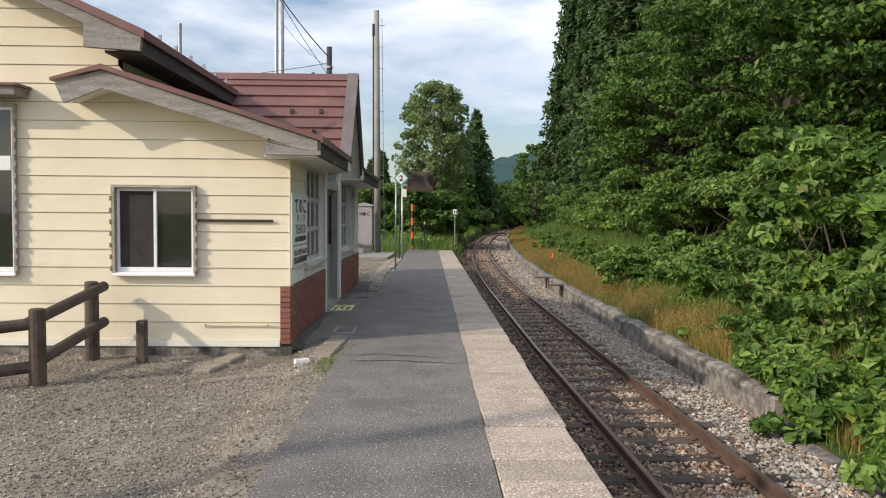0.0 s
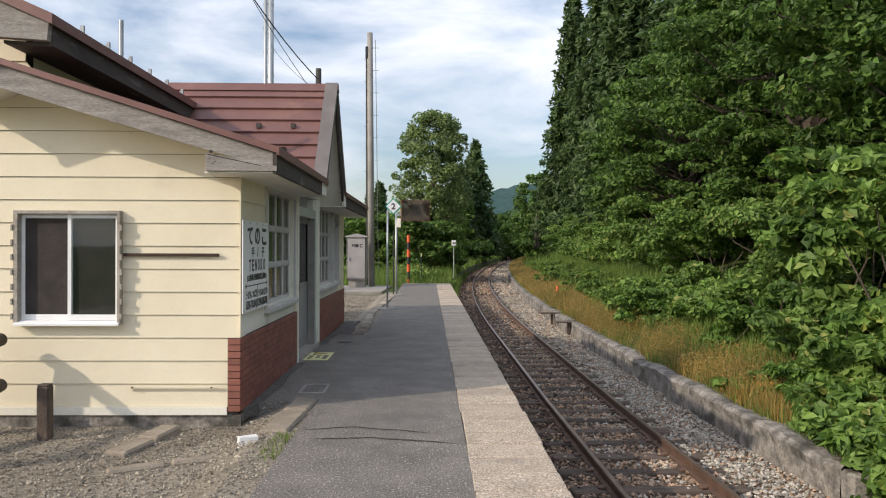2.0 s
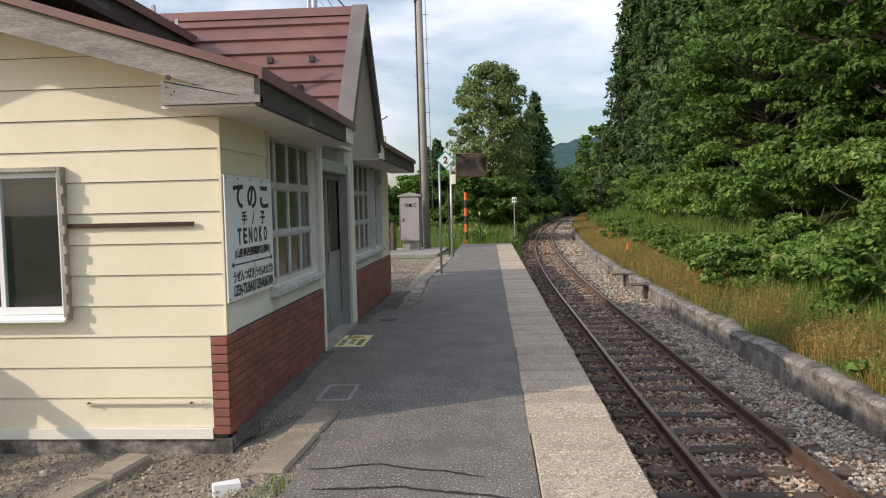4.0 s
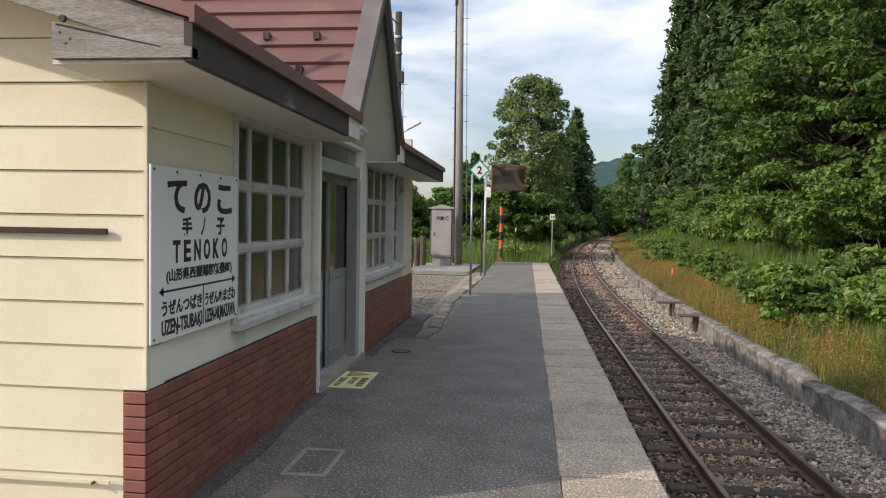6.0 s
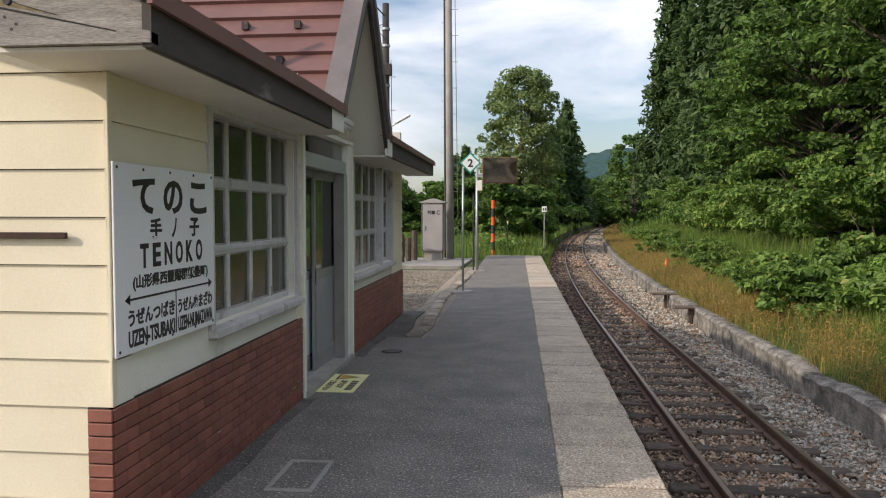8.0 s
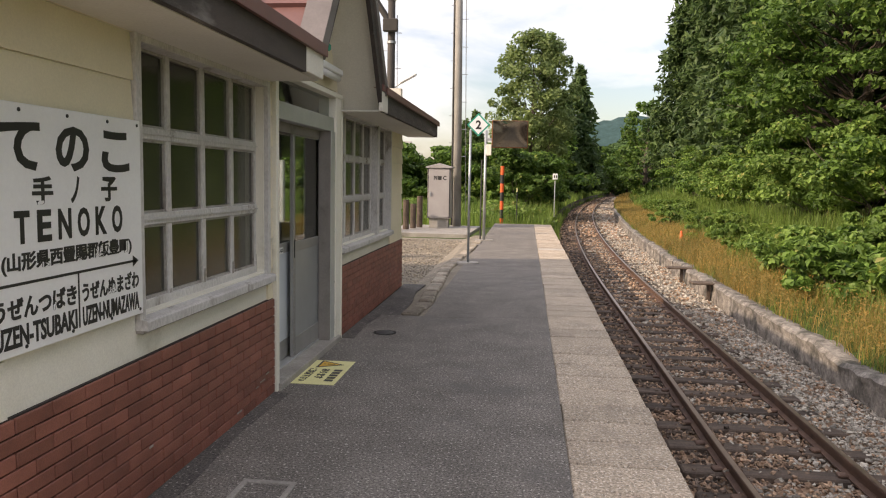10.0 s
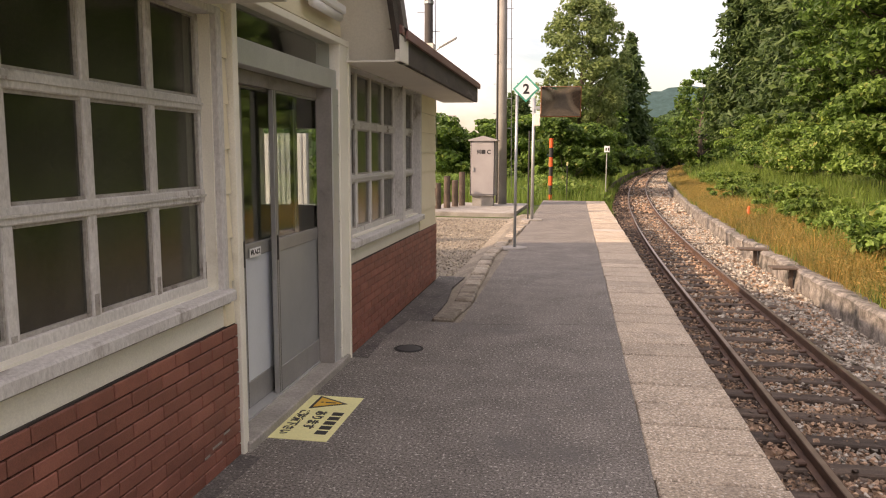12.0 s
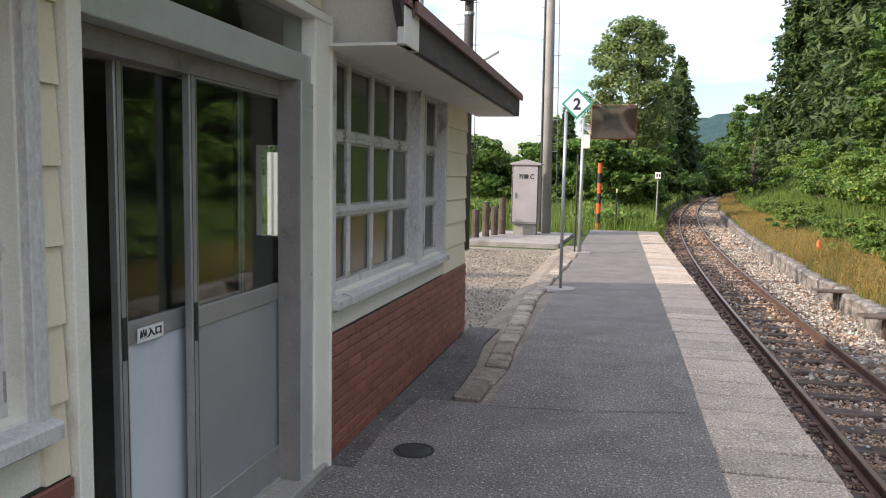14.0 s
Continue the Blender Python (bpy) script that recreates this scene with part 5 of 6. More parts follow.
def ballast_bed(n, y0, y1, size, seed, name):
    g = np.random.default_rng(seed)
    y = y0 + (y1 - y0) * g.random(n)
    d = -1.75 + 3.55 * g.random(n)
    d = np.where(d > 1.0, 1.0 + (d - 1.0) * (1 + edge_shift(y) / 0.8), d)
    on_sleeper = (np.abs(d) < 1.0) & (np.abs((y + 15 + 0.33) % 0.66 - 0.33) < 0.115)
    keep_ = ~on_sleeper | (g.random(n) < 0.07)
    y, d, on_sleeper = y[keep_], d[keep_], on_sleeper[keep_]
    n = len(y)
    z = np.where(np.abs(d) < 0.95, RAIL_Z - 0.178, np.where(d > 0, RAIL_Z - 0.15 - 0.06 * np.abs(d - 0.95), RAIL_Z - 0.20 - 0.22 * np.abs(-d - 0.95)))
    heap = np.array([noise.noise(Vector((a * 1.3, b * 1.3, 8.0))) for a, b in zip(d, y)])
    z = z + g.random(n) * size * 0.5 + np.where(d > 0.7, 0.05, 0.018) * heap + np.where(on_sleeper, 0.035, 0.0)
    pos = np.stack([track_x(y) + d, y, z], axis=1)
    v, t = stones_np(pos, size * (0.5 + 0.85 * g.random(n)), g)
    pick = g.random(n) + 0.35 * heap
    mi = np.where(d < -0.62, np.where(pick < 0.55, 2, 1), np.where(d < 0.72, np.where(pick < 0.22, 0, np.where(pick < 0.80, 1, 2)), np.where(pick < 0.84, 0, 1)))
    mi = np.repeat(mi, 8)
    o = mesh_np(name, v, t, (M_BALLAST, M_BALLASTR, M_BALLASTD), mats=mi)
    tagged(o, "grey crushed stone ballast, rust-stained between the rails", "ballast", kind="stuff")


ballast_bed(46000, -7.0, 12, 0.06, 11, "ballast")
ballast_bed(18000, 12, 34, 0.085, 12, "ballast")
ballast_bed(9000, 34, 130, 0.16, 13, "ballast")
bed = swept("ballast_bed", [(-1.62, -1.26), (-0.95, RAIL_Z - 0.21), (0.95, RAIL_Z - 0.205), (2.30, RAIL_Z - 0.27), (2.30, -1.3)], LINE_Y, 0, M_BALLASTR)
tagged(bed, "packed ballast bed under the track", "ballast bed", kind="structure")
g = np.random.default_rng(21)
n = 33000
px, py = -4.6 + 5.3 * g.random(n), -6.3 + 6.3 * g.random(n)
keep = (px < 0.70 + 0.05 * g.normal(size=n)) & (py < -0.02)
px, py = px[keep], py[keep]
v, t = stones_np(np.stack([px, py, np.array([ground_height(a, b) for a, b in zip(px, py)]) + 0.006], axis=1), np.where(g.random(len(px)) < 0.025, 0.03 + 0.03 * g.random(len(px)), 0.012 + 0.016 * g.random(len(px))), g)
tagged(mesh_np("gravel", v, t, M_STONE), "loose tan gravel in the station yard", "gravel", kind="stuff")
n = 9000
px, py = -3.5 + 3.9 * g.random(n), 9.3 + 10 * g.random(n)
v, t = stones_np(np.stack([px, py, np.full(n, -0.13)], axis=1), 0.02 + 0.03 * g.random(n), g)
tagged(mesh_np("gravel", v, t, M_STONE), "loose pale gravel beyond the station", "gravel", kind="stuff")

# ---------------------------------------------------------------- things on and beyond the platform
number_post = empty("car_stop_post", (0.76, 12.32, 0.0), "thin steel post with a green diamond number plate", "stop post")
part("base", T((0, 0, -0.02), (0, 0, 0.02), 0.24, 0.22, 20), M_CONC, number_post)
part("pole", T((0, 0, 0), (0, 0, 2.62), 0.025, n=12), M_STEEL, number_post, smooth=True)
part("bent_top", T((0, 0, 2.62), (0.09, 0, 2.72), 0.025, n=12), M_STEEL, number_post)
C = Vector((0.155, -0.04, 2.73))
for r, d, m_, nm in ((0.225, 0.0, M_GREEN, "plate"), (0.185, -0.006, M_WHITE, "plate_face")):
    part(nm, P([(C.x - r, C.z), (C.x, C.z - r), (C.x + r, C.z), (C.x, C.z + r)], "y", C.y + d - 0.004, C.y + d), m_, number_post)
write("2", number_post, Matrix.Translation((C.x - 0.055, C.y - 0.011, C.z - 0.085)) @ pose(0, 0, 0, 90, 0, 0), 0.11, 0.17, M_BLACK)

mirror = empty("platform_mirror", (0.74, 18.0, 0.0), "orange framed rectangular mirror on a steel post", "mirror")
part("pole", T((0, 0, 0), (0, 0, 3.0), 0.04, n=12), M_STEEL, mirror, smooth=True)
part("base", B(-0.25, 0.25, -0.2, 0.2, -0.02, 0.02), M_CONC, mirror)
part("cable_pipe", T((-0.10, 0.02, 0), (-0.10, 0.02, 2.2), 0.02, n=8), M_BLACK, mirror)
part("junction_box", B(0.02, 0.16, -0.12, -0.02, 2.32, 2.62, bevel=0.01), M_CREAM2, mirror)
part("bracket", B(0.0, 0.22, -0.05, 0.0, 2.72, 2.80), M_STEEL, mirror)
x0, x1, z0, z1 = 0.16, 1.14, 2.53, 3.27
fr = part("mirror_frame", B(x0, x1, -0.02, 0.02, 0, z1 - z0, bevel=0.012, m=pose(0, -0.055, z0, 11, 0, 0)), M_FRAMEORANGE, mirror)
bm = bmesh.new()
nx, nz = 14, 12
grid = [[bm.verts.new((x0 + 0.025 + (x1 - x0 - 0.05) * i / nx, -0.170 - 0.030 * (1 - (2 * i / nx - 1) ** 2) * (1 - (2 * j / nz - 1) ** 2) - 0.15 * (j / nz - 0.5),
                       z0 + 0.025 + (z1 - z0 - 0.05) * j / nz)) for i in range(nx + 1)] for j in range(nz + 1)]
for j in range(nz):
    for i in range(nx):
        bm.faces.new((grid[j][i], grid[j][i + 1], grid[j + 1][i + 1], grid[j + 1][i]))
part("mirror_face", bm, M_MIRROR, mirror, "weathered convex mirror", smooth=True)

cabinet = empty("signal_cabinet", (-1.13, 23.3, 0.02), "grey steel signal cabinet on a concrete plinth", "cabinet")
part("plinth", B(-0.33, 0.33, -0.2, 0.3, -0.2, 0.28), M_CONC, cabinet)
part("body", B(-0.40, 0.40, -0.28, 0.40, 0.28, 2.02, bevel=0.01), M_BOX, cabinet)
d = part("cabinet_door", B(-0.36, 0.36, -0.305, -0.28, 0.33, 1.97, bevel=0.006), M_BOX, cabinet)
part("handle", B(-0.31, -0.27, -0.34, -0.305, 1.05, 1.2, bevel=0.006), M_STEEL, d)
part("roof", P([(-0.46, 2.02), (0.46, 2.02), (0.46, 2.06), (0.0, 2.18), (-0.46, 2.06)], "y", -0.35, 0.45), M_BOX, cabinet)
for sx in (-0.37, 0.37):
    part("edge_strip", B(sx - 0.02, sx + 0.02, -0.295, -0.27, 0.30, 2.0), M_BLACK, cabinet)
write("列", cabinet, Matrix.Translation((-0.19, -0.306, 1.60)) @ pose(0, 0, 0, 90, 0, 0), 0.13, 0.15, M_BLACK)
part("printed_bar", B(-0.04, 0.09, -0.309, -0.306, 1.61, 1.74), M_BLACK, cabinet)
write("C", cabinet, Matrix.Translation((0.14, -0.306, 1.60)) @ pose(0, 0, 0, 90, 0, 0), 0.12, 0.15, M_BLACK)
slab2 = finish(P([(-2.3, 20.3), (0.1, 20.3), (0.25, 24.6), (-2.6, 24.6)], "z", -0.3, -0.03), "plinth_slab", M_CONC)
tagged(slab2, "low pale concrete base slab by the signal cabinet", "slab", kind="structure")

pole = empty("utility_pole", (-0.60, 24.2, 0.0), "tall grey steel pole with climbing rungs and cables", "pole")
part("shaft", T((0, 0, -0.3), (-0.10, 0, 10.8), 0.155, 0.12, 16), M_GREYPOLE, pole, smooth=True)
part("cable_pipe", T((-0.19, -0.02, 0), (-0.24, -0.02, 9.9), 0.035, n=8), M_BLACK, pole)
part("cable", T((0.30, 0, 0.5), (0.14, 0, 10.5), 0.012, n=6), M_GREYPOLE, pole)
for i in range(18):
    z = 2.0 + i * 0.48
    part("rung", T((-0.01 * z * 0.9, 0, z), ((0.28 if i % 2 else -0.34), 0, z), 0.011, n=6), M_STEEL, pole)
part("cap_box", B(-0.28, -0.10, -0.1, 0.1, 9.7, 10.2), M_BLACK, pole)

pole2 = empty("utility_pole", (-2.1, 19.0, -0.1), "dark utility pole with fittings and a street lamp arm", "pole")
part("shaft", T((0, 0, -0.3), (0, 0, 8.1), 0.13, 0.10, 14), M_POLEDARK, pole2, smooth=True)
for z in (7.3, 6.8, 6.2, 5.6):
    part("band", T((0, 0, z), (0, 0, z + 0.07), 0.13, n=12), M_STEEL, pole2)
part("fitting", B(-0.20, 0.22, -0.3, -0.12, 5.9, 6.25, bevel=0.02), M_POLEDARK, pole2)
part("stay", T((-0.12, 0, 6.3), (-0.65, 0, 7.1), 0.09, 0.09, 10), M_POLEDARK, pole2)
part("lamp_arm", T((0.1, 0, 4.35), (0.35, -0.1, 4.5), 0.02, n=8), M_STEEL, pole2)
part("lamp_head", B(-0.03, 0.50, -0.07, 0.07, -0.04, 0.04, bevel=0.03, m=pose(0.32, -0.1, 4.5, 0, -28, 0)), M_WHITE, pole2)
part("drop_cable", T((0.22, -0.05, 2.0), (0.16, 0, 6.4), 0.01, n=6), M_BLACK, pole2)
for i in range(7):
    part("rung", T((0, 0, 3.4 + i * 0.5), ((0.30 if i % 2 else -0.30), 0, 3.4 + i * 0.5), 0.011, n=6), M_STEEL, pole2)

pole3 = empty("utility_pole", (-9.4, -9.3, -0.15), "grey utility pole at the edge of the yard", "pole")
part("shaft", T((0, 0, -0.3), (0, 0, 8.2), 0.17, 0.13, 14), M_GREYPOLE, pole3, smooth=True)

mast = empty("antenna_mast", (-5.6, 26.8, -0.2), "tall twin galvanised steel mast behind the station", "mast")
part("tube", T((-0.12, 0, 0), (-0.12, 0, 16), 0.09, n=12), M_STEEL, mast, smooth=True)
part("tube", T((0.13, 0, 0), (0.13, 0, 16), 0.13, n=12), M_STEEL, mast, smooth=True)
for i in range(12):
    part("strap", B(-0.22, 0.27, -0.05, 0.05, 2 + i * 1.1, 2.06 + i * 1.1), M_STEEL, mast)


def wire(name, a, b, sag, r=0.012, label="black overhead cable sagging between poles"):
    bm = bmesh.new()
    a, b = Vector(a), Vector(b)
    last = a
    for i in range(1, 13):
        f = i / 12
        q = a.lerp(b, f) - Vector((0, 0, sag * 4 * f * (1 - f)))
        tube(bm, last, q, r, n=5)
        last = q
    tagged(finish(bm, name, M_BLACK), label, "cable")


wire("overhead_cable", (-2.1, 19, 7.6), (-5.4, 12.5, 12.5), 0.5, 0.02)
wire("overhead_cable", (-2.1, 19, 7.2), (-5.5, 26.8, 11.0), 0.2, 0.01)
wire("overhead_cable", (-2.1, 19, 7.4), (-16, 30, 8.6), 0.3, 0.012)
wire("overhead_cable", (-2.1, 19, 6.9), (-3.6, 8.0, 10.0), 0.3, 0.01)

post_o = empty("striped_post", (0.90, 27.2, -0.3), "orange and black striped marker post", "marker post")
for i in range(7):
    part("band", T((0, 0, 0.1 + i * 0.345), (0, 0, 0.1 + (i + 1) * 0.345), 0.075, n=14), M_ORANGE if i % 2 == 0 else M_BLACK, post_o)
part("foot", T((0, 0, -0.4), (0, 0, 0.1), 0.07, n=14), M_CREAM2, post_o)
thin = empty("thin_post", (1.5, 27.6, -0.3), "thin dark post in the grass with a pale tip", "post")
part("rod", T((0, 0, -0.3), (0, 0, 1.5), 0.022, n=8), M_BLACK, thin)
part("tip", T((0, 0, 1.5), (0, 0, 1.65), 0.03, n=8), M_YELLOW, thin)
speed = empty("speed_sign", (3.45, 40.0, -0.5), "small white trackside speed plate on a thin post", "sign")
part("post", T((0, 0, -0.3), (0, 0, 2.2), 0.03, n=8), M_STEEL, speed)
part("plate", B(-0.14, 0.14, -0.03, -0.01, 2.25, 2.58, bevel=0.01), M_WHITE, speed)
for k in (-0.08, 0.04):
    part("printed_bar", B(k, k + 0.07, -0.034, -0.03, 2.34, 2.49), M_BLACK, speed)
for y0 in (15.6, 18.7):
    st = empty("bracket_ledge", (6.22, y0, -0.72), "old timber ledge on the disused platform edge", "ledge", "old ledges on the wall")
    part("plank", B(-0.40, 0.28, -0.20, 0.20, 0.02, 0.065, bevel=0.012), M_SLEEPER, st)
    part("leg", B(-0.02, 0.05, -0.05, 0.05, -0.5, 0.02), M_SLEEPER, st)

cone = empty("traffic_cone", (7.87, 27.0, ground_height(7.3, 27.0) - 0.02), "faded orange traffic cone standing in dry grass", "traffic cone")
part("base_plate", B(-0.17, 0.17, -0.17, 0.17, 0.0, 0.03, bevel=0.01), M_ORANGE, cone)
part("cone_body", T((0, 0, 0.03), (0, 0, 0.50), 0.12, 0.03, 16), M_ORANGE, cone, smooth=True)

# old timber fence and pipe rack by the cabinet
for i, (x, y, h) in enumerate([(-2.3, 21.5, 0.75), (-2.1, 22.0, 0.95), (-1.95, 22.6, 0.8), (-1.8, 23.1, 1.05), (-2.6, 21.0, 0.7)]):
    o = finish(T((x, y, -0.3), (x, y, h), 0.11, 0.10, 10), "fence_log", M_LOG)
    tagged(o, "weathered upright fence log beyond the yard", "fence log", "fence logs by the cabinet")
rack = empty("pipe_stand", (-2.55, 20.5, 0.0), "dark steel stand with hanging pipes", "stand")
part("upright", T((0, 0, -0.2), (0, 0, 2.35), 0.05, n=8), M_BLACK, rack)
part("upright", T((0.12, 0.1, -0.2), (0.12, 0.1, 1.9), 0.04, n=8), M_STEEL, rack)
part("arm", T((-0.3, 0, 1.5), (0.1, 0, 1.5), 0.03, n=8), M_BLACK, rack)

house = empty("house", (-17, 82, -0.3), "distant pale house with a grey pitched roof", "house")
part("wall", B(-5, 5, -3, 3, -0.2, 4.2), M_CREAM2, house)
part("roof", P([(-3.6, 4.0), (3.6, 4.0), (0, 6.2)], "x", -5.6, 5.6), M_GREYPOLE, house)
for wx in (-3, 0, 3):
    part("window", B(wx - 0.7, wx + 0.7, -3.04, -2.98, 1.4, 2.8), M_BLACK, house)

# ---------------------------------------------------------------- woods on the slope
CEDARS = [(16.6, 68, 27, 4.2), (17.5, 58, 28, 4.6), (17.0, 47, 27, 4.6), (18.5, 38, 27, 4.8), (17.0, 30, 24, 4.4), (21, 24, 27, 5), (21, 74, 27, 4.5), (23, 50, 28, 5), (24, 38, 28, 5)]
for i, (x, y, h, s) in enumerate(CEDARS):
    conifer((x, y, ground_at(x, y)), h, s, 24000 if x < 20 else 12000, 100 + i, leaf_size=0.30, label="tall dark green conifer on the wooded slope")
NEAR_TREES = [(15.0, 18, 15, 5.0, 60000), (15.6, 9.5, 14, 5.4, 68000), (13.4, 26, 10, 4.0, 28000), (19, 13, 19, 6.5, 30000), (20, 3, 16, 6.0, 12000), (14.5, 35, 9, 3.4, 26000)]
for i, (x, y, h, s, n) in enumerate(NEAR_TREES):
    broad_tree((x, y, ground_at(x, y)), h, s, L_TREE, 0.14 if y < 30 else 0.16, n, 200 + i, low=0.04, lumps=330, lump=0.135, flat=0.24, label="leafy broadleaf tree with layered hanging boughs")


def shrub(x, y, h, r, leaf_m, size, n, seed, label, name="shrub", lumps=9, category="shrub"):
    """A multi-stemmed bush: stems and a broken cover of leaves."""
    g = np.random.default_rng(seed)
    z = ground_at(x, y)
    b = empty(name, (x, y, z), label, category)
    lumps = lumps * 2
    cs = np.stack([g.normal(size=lumps) * r * 0.5, g.normal(size=lumps) * r * 0.5, h * (0.15 + 0.75 * g.random(lumps))], axis=1)
    bm = bmesh.new()
    for c in cs[:5]:
        limb(bm, (0, 0, -0.2), c, 0.03, 0.008, g, 0.3, 3, 5)
    part("branchwork", bm, M_BARK, b)
    v, t = noisy_leaves(g, cs, (r * (0.20 + 0.22 * g.random(lumps)))[:, None] * np.array([[1, 1, 0.45]]), n, size, shell=0.4)
    v[:, 2] = np.maximum(v[:, 2], -0.05)
    mesh_np("foliage", v, t, leaf_m, b)
    return b


g = np.random.default_rng(77)
for i in range(26):
    y = 1.0 + i * 2.4
    x = float(track_x(y)) + 6.6 + g.random() * 2.0 + (0.8 if y > 20 else 0)
    h = 2.2 + 1.8 * g.random()
    shrub(x, y, h, 1.9 + 0.5 * g.random(), L_MID if i % 2 else L_LIGHT, 0.10 if y < 20 else 0.115, 7600 if y < 20 else 5200, 400 + i, "green shrub on the bank beside the dry grass")
for i in range(20):
    y = -4.5 + i * 0.42
    x = (7.0 if y < 0 else 7.8) + 1.3 * g.random() + 0.06 * max(y - 2, 0)
    shrub(x, y, 0.35 + 0.55 * g.random() + 0.35 * (x - 6.7), 0.75, L_LIGHT if i % 2 else L_MID, 0.115, 1100, 450 + i, "broad-leaved vine heap creeping over the old platform", "vine", 7, "vine")
for i, (x, y, h, r) in enumerate([(9.3, 3.6, 3.3, 1.1), (9.8, 6.0, 3.7, 1.3), (8.8, 1.2, 2.5, 1.0), (9.6, -0.8, 2.8, 1.2), (10.8, 8.4, 4.0, 1.5), (9.0, -2.6, 2.0, 1.0)]):
    shrub(x, y, h, r, L_LIGHT if i % 2 else L_MID, 0.165, 3000, 480 + i, "tall shrub with large heart-shaped light green leaves", lumps=11)
for i in range(16):
    y = -5.2 + i * 0.42
    shrub(6.55 + 0.5 * g.random(), y, 0.22 + 0.3 * g.random(), 0.55, L_LIGHT if i % 2 else L_MID, 0.105, 650, 820 + i, "low vine leaves trailing over the broken kerb", "vine", 6, "vine")
def patchy(pts, scale, low, high, seed):
    """Thin the given places out in patches."""
    nz = np.array([noise.noise(Vector((p[0] * scale, p[1] * scale * 0.7, seed))) for p in pts])
    return pts[np.clip((nz - low) / (high - low), 0, 1) > g.random(len(pts))]


blades("dry_grass", patchy(strip_points(g, 50000, 6.35, 8.3, 2.5, 85, 1.5), 0.8, -0.5, 0.15, 2.0), 0.36, 0.0035, L_DRY, g, 1.1, "orange-brown dry grass along the old platform", "grass")
blades("dry_grass", strip_points(g, 16000, 6.4, 8.6, 14, 85, 1.3), 0.42, 0.006, L_DRY, g, 1.0, "orange-brown dry grass along the old platform", "grass")
blades("green_grass", patchy(strip_points(g, 34000, 6.3, 9.8, 1.0, 75, 1.5), 0.7, -0.45, 0.35, 6.0), 0.26, 0.006, L_GRASS, g, 1.0, "green grass among the dry stalks", "grass")
for i in range(14):
    y = 0.2 + i * 0.32
    shrub(6.85 + 0.9 * g.random(), y, 0.25 + 0.35 * g.random(), 0.5, L_LIGHT if i % 2 else L_MID, 0.10, 520, 860 + i, "low vine leaves trailing over the old platform edge", "vine", 6, "vine")
sp = patchy(strip_points(g, 34000, 6.35, 8.2, 2.0, 60, 1.5), 0.8, -0.5, 0.15, 2.0)
sp[:, 2] += 0.16 + 0.26 * g.random(len(sp))
v, t = leaves_np(sp, g.normal(size=(len(sp), 3)), 0.014 + 0.014 * g.random(len(sp)), g, 2.6)
tagged(mesh_np("grass_seed", v, t, L_DRY), "tawny seed heads over the dry grass", "grass", kind="stuff")
blades("dry_grass", strip_points(g, 9000, 6.4, 8.0, -4, 4, 1.0), 0.35, 0.0045, L_DRY, g, 0.9, "dry stalks among the vines", "grass")
blades("green_grass", strip_points(g, 14000, 8.2, 11.5, 14, 60, 1.3), 0.6, 0.009, L_GRASS, g, 0.7, "tall green grass on the bank", "grass")
blades("green_grass", strip_points(g, 16000, 7.4, 11.5, -3, 20, 1.0), 0.42, 0.008, L_GRASS, g, 0.8, "green grass under the shrubs", "grass")
for i in range(30):
    y = 2 + 16 * g.random()
    x = 8.0 + 2.4 * g.random()
    shrub(x, y, 0.6 + 0.7 * g.random(), 0.9, L_MID if i % 2 else L_LIGHT, 0.11, 1000, 760 + i, "leafy undergrowth beneath the shrubs", "undergrowth", 6, "undergrowth")
for i in range(46):
    y = 9 + 46 * g.random() ** 1.3
    x = float(track_x(y)) + 3.9 + 2.2 * g.random()
    shrub(x, y, 0.35 + 0.4 * g.random(), 0.7, L_LIGHT if i % 2 else L_GRASS, 0.10, 700, 700 + i, "low green weeds on the bank", "weed", 5, "weed")

# ---------------------------------------------------------------- field and trees beyond the platform
fp = np.stack([-14 + 17.0 * g.random(20000), 26.3 + 34 * g.random(20000) ** 1.3, np.zeros(20000)], axis=1)
fp[:, 0] += track_x(fp[:, 1]) - 4.42
fp[:, 2] = [ground_at(a, b) for a, b in zip(fp[:, 0], fp[:, 1])]
blades("field_grass", fp, 0.80, 0.012, L_GRASS, g, 0.4, "tall fresh green grass beyond the platform end", "grass")
for i in range(40):
    x, y = -14 + 17 * g.random(), 30 + 14 * g.random()
    shrub(x, y, 0.7 + 0.5 * g.random(), 1.2, L_LIGHT if i % 2 else L_GRASS, 0.12, 900, 500 + i, "low leafy weeds in the meadow", "weed", 6, "weed")
for i in range(18):
    x, y = -16 + 1.25 * i + g.random(), 48 + 10 * g.random()
    x = min(x, float(track_x(y)) - 4.2)
    shrub(x, y, 3.6 + 2.2 * g.random(), 2.6, (L_MID, L_TREE)[i % 2], 0.22, 3800, 560 + i, "rounded leafy bush behind the meadow", lumps=14)
broad_tree((2.3, 70, -0.5), 16.4, 4.4, L_PALE, 0.21, 17000, 300, low=0.30, lumps=200, lump=0.12, label="tall pale green tree beyond the platform end", trunk=0.018)
for i, (x, y, h, s) in enumerate([(8.8, 104, 18.0, 4.6), (6.6, 100, 14, 2.8), (-6.2, 112, 12.5, 2.4), (-8.0, 116, 11.5, 2.4), (-27, 128, 7.5, 2.2), (-31, 130, 8.5, 2.4), (-36, 132, 7.5, 2.4), (-42, 134, 8, 2.4)]):
    conifer((x, y, -0.5), h, s, 7000, 320 + i, leaf_size=0.5, label="dark narrow cedar in the distance")
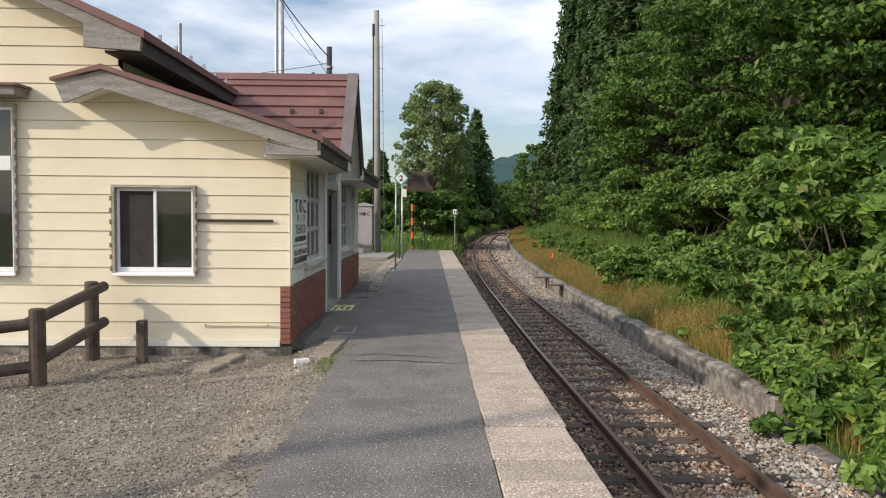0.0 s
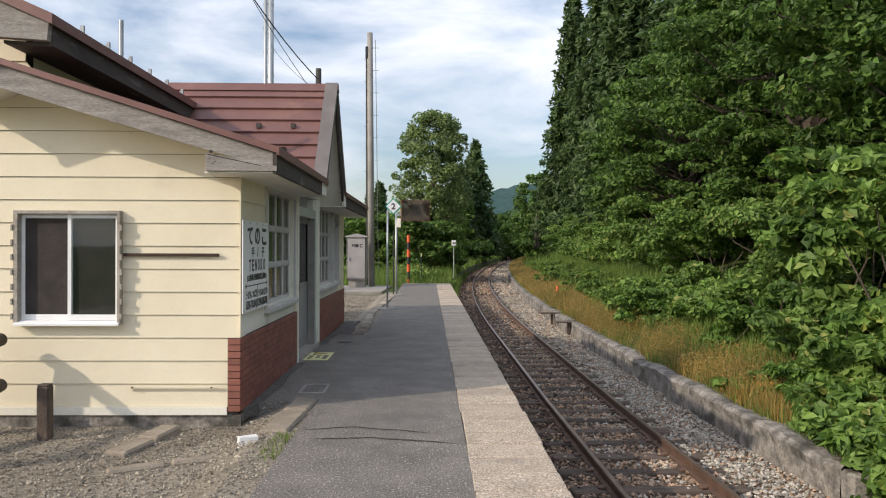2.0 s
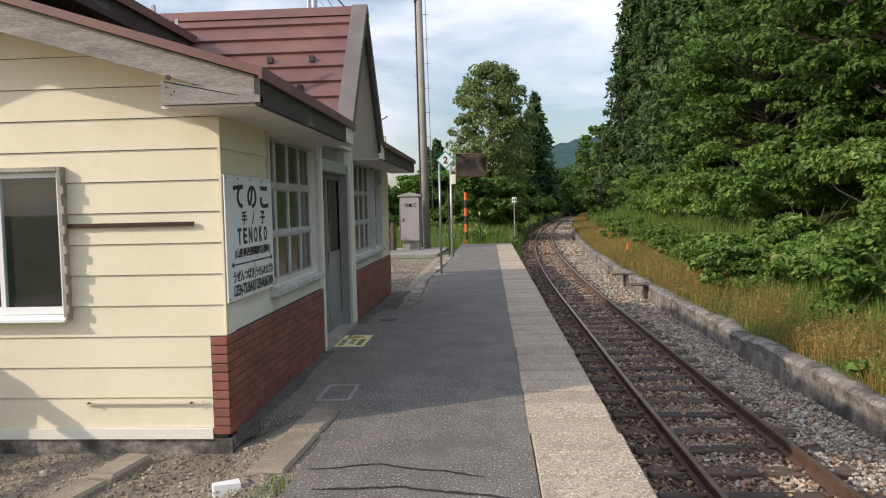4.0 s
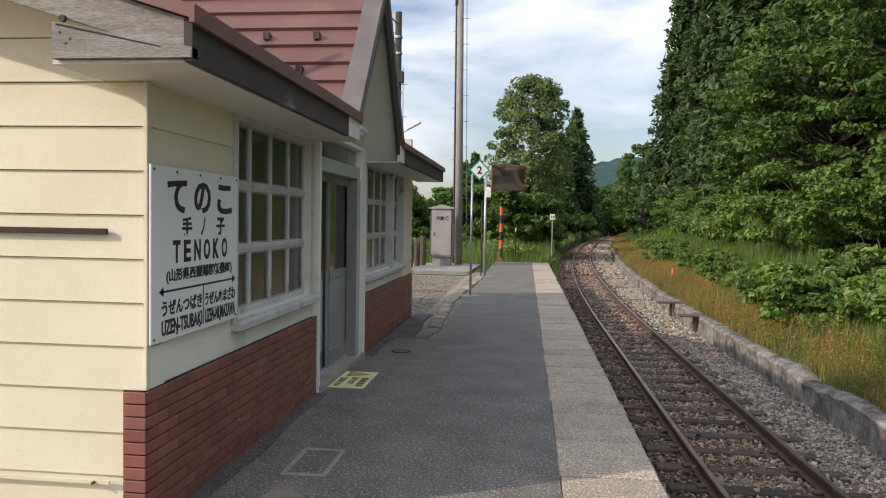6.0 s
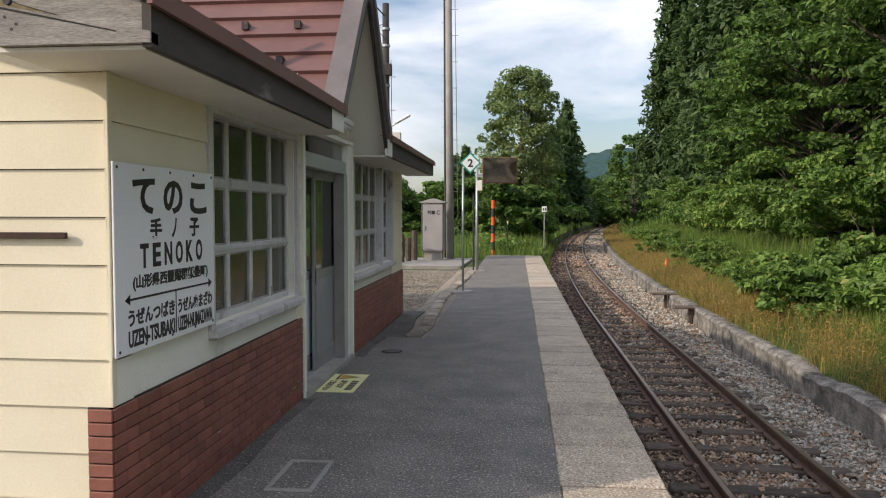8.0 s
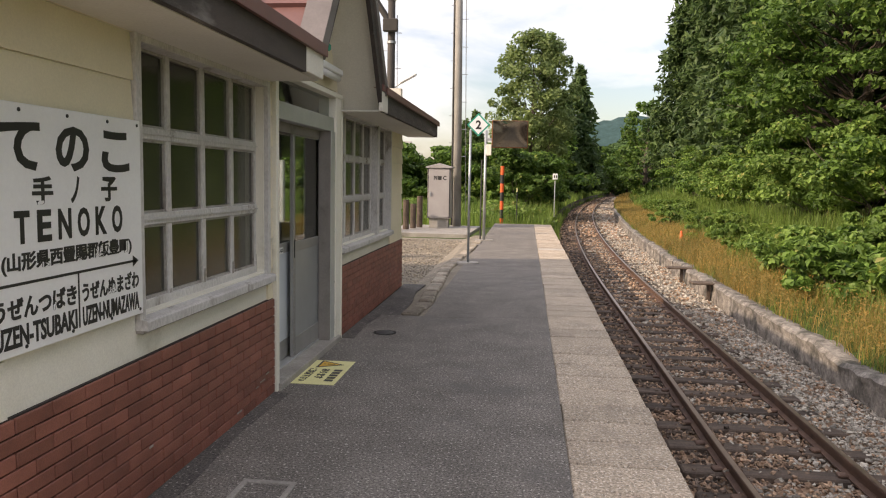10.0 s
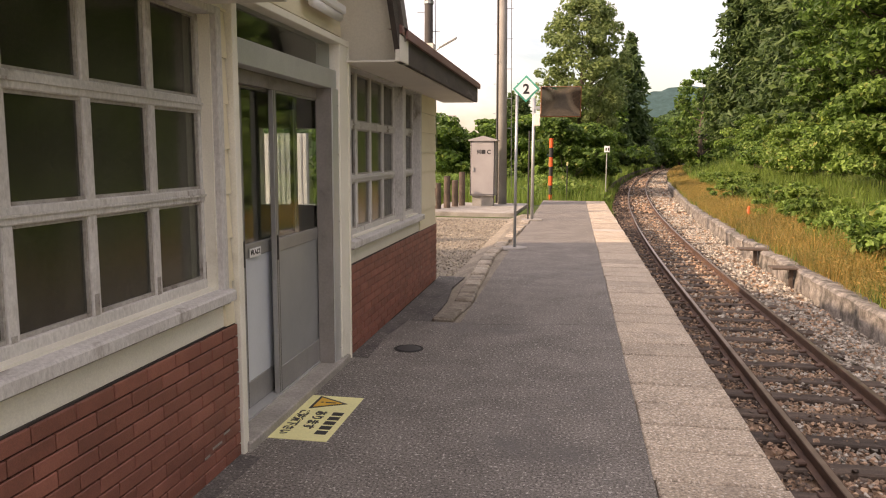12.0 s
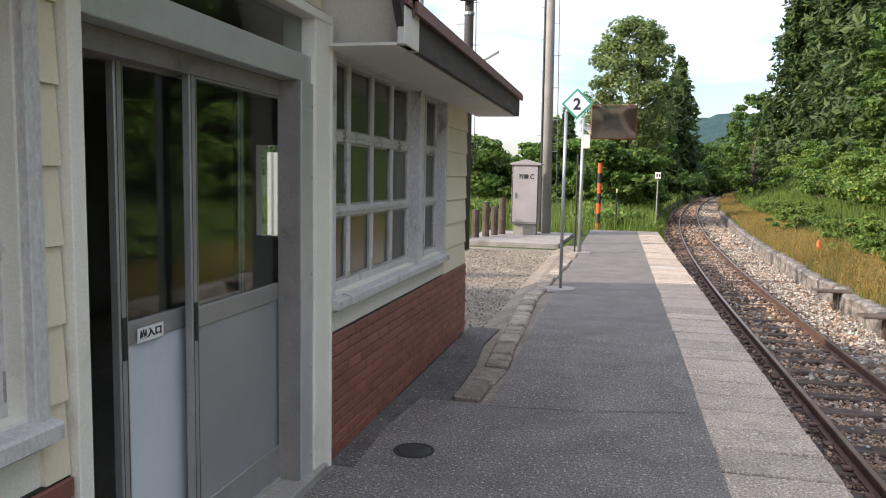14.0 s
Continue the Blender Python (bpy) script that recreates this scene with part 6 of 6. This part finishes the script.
for i in range(22):
    y = 84 + i * 4.5
    side = -1 if i % 2 else 1
    x = float(track_x(y)) + side * (5.5 + 4 * g.random())
    broad_tree((x, y, ground_at(x, y)), 7.5 + 4 * g.random(), 3.6, (L_TREE, L_MID, L_TREE)[i % 3], 0.30, 3400, 600 + i, low=0.03, lumps=70, lump=0.16, flat=0.45, label="dense green tree beside the curve")
for i, (x, y) in enumerate((((16.0, 148.0), (19.5, 156.0), (23.6, 163.0)))):
    broad_tree((x, y, ground_at(x, y)), 9.0 + i, 4.5, L_TREE, 0.36, 4200, 660 + i, low=0.02, lumps=70, lump=0.17, flat=0.45, label="dense dark tree closing the view along the curve")
blades("dry_grass", strip_points(g, 9000, 6.3, 9.0, 75, 140, 1.0), 0.5, 0.02, L_DRY, g, 0.9, "dry grass beside the far curve", "grass")
blades("green_grass", strip_points(g, 9000, 8.0, 16.0, 60, 140, 1.0), 0.8, 0.03, L_GRASS, g, 0.8, "tall green grass beside the far curve", "grass")
blades("green_grass", strip_points(g, 9000, -3.0, 2.7, 60, 150, 1.0), 0.7, 0.03, L_GRASS, g, 0.8, "tall green grass on the inner side of the curve", "grass")


def hill(name, pts, depth, mt, label):
    """A wooded ridge: an outline of (x, height) rising from y and falling behind."""
    bm = bmesh.new()
    rowsv = []
    for k, f in enumerate((0.0, 0.35, 0.7, 1.0, 0.8)):
        r = []
        for x, y, h in pts:
            r.append(bm.verts.new((x, y + depth * k / 4, -2 + (h + 2) * f + (3.0 * noise.noise(Vector((x * 0.05, k * 1.7, h))) if 0 < k < 4 else 0))))
        rowsv.append(r)
    for a, b in zip(rowsv, rowsv[1:]):
        for i in range(len(a) - 1):
            bm.faces.new((a[i], a[i + 1], b[i + 1], b[i]))
    tagged(finish(bm, name, mt, smooth=True), label, "hill", kind="structure")
    if pts[0][1] > 600:
        return
    g2 = np.random.default_rng(int(abs(pts[0][0])))
    k = g2.integers(0, len(pts) - 1, 9000)
    a = np.array(pts)
    w, up_ = g2.random(9000), 0.1 + 0.92 * g2.random(9000)
    at_ = a[k] * (1 - w)[:, None] + a[k + 1] * w[:, None]
    pos = np.stack([at_[:, 0], at_[:, 1] + depth * 0.75 * up_ - 1.5, -2 + (at_[:, 2] + 2) * up_], axis=1)
    v, t = leaves_np(pos, g2.normal(size=(9000, 3)) * 0.5 + np.array([0, -0.6, 0.7]), pts[0][1] / 260 * (0.6 + g2.random(9000)), g2, 1.2)
    tagged(mesh_np("forest", v, t, mt), "tree tops covering the hillside", "forest", kind="stuff")


def ridge(x0, x1, y, h, wave, seed, n=40):
    out_ = []
    for i in range(n + 1):
        f = i / n
        out_.append((x0 + (x1 - x0) * f, y, h * (0.35 + 0.65 * math.sin(math.pi * f)) + wave * noise.noise(Vector((f * 6, seed, 0)))))
    return out_


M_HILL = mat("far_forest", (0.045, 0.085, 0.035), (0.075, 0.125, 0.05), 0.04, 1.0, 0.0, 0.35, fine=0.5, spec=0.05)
# the far ridge has the blue of distance haze put into its base colour
M_HILLFAR = mat("haze_tinted_forest", (0.055, 0.10, 0.10), (0.042, 0.082, 0.08), 0.02, 1.0, 0.0, 0.2, fine=0.3, spec=0.05)
hill("hill", ridge(-30, 240, 620, 64, 10, 1.5), 120, M_HILLFAR, "far wooded hill tinted blue-green for haze")
hill("hill", ridge(20, 110, 330, 26, 5, 4.5), 60, M_HILL, "nearer green wooded hill above the line")
hill("hill", ridge(-320, -60, 420, 24, 6, 7.5), 80, M_HILL, "low wooded ridge beyond the houses")

wp = np.stack([0.52 + 0.17 * g.random(170), -1.6 + 0.8 * g.random(170), np.full(170, -0.03)], axis=1)
blades("grass_tuft", wp, 0.06, 0.003, L_GRASS, g, 0.9, "small grass tufts along the asphalt edge", "grass")
wp = np.stack([2.86 + 0.25 * g.random(260), -6 + 34 * g.random(260), np.full(260, -1.2)], axis=1)
blades("grass_tuft", wp, 0.16, 0.006, L_GRASS, g, 0.9, "sparse weeds at the foot of the platform", "grass")
blades("green_grass", strip_points(g, 9000, 6.3, 8.4, -7, 2, 1.0), 0.28, 0.006, L_GRASS, g, 0.9, "green grass behind the broken kerb", "grass")
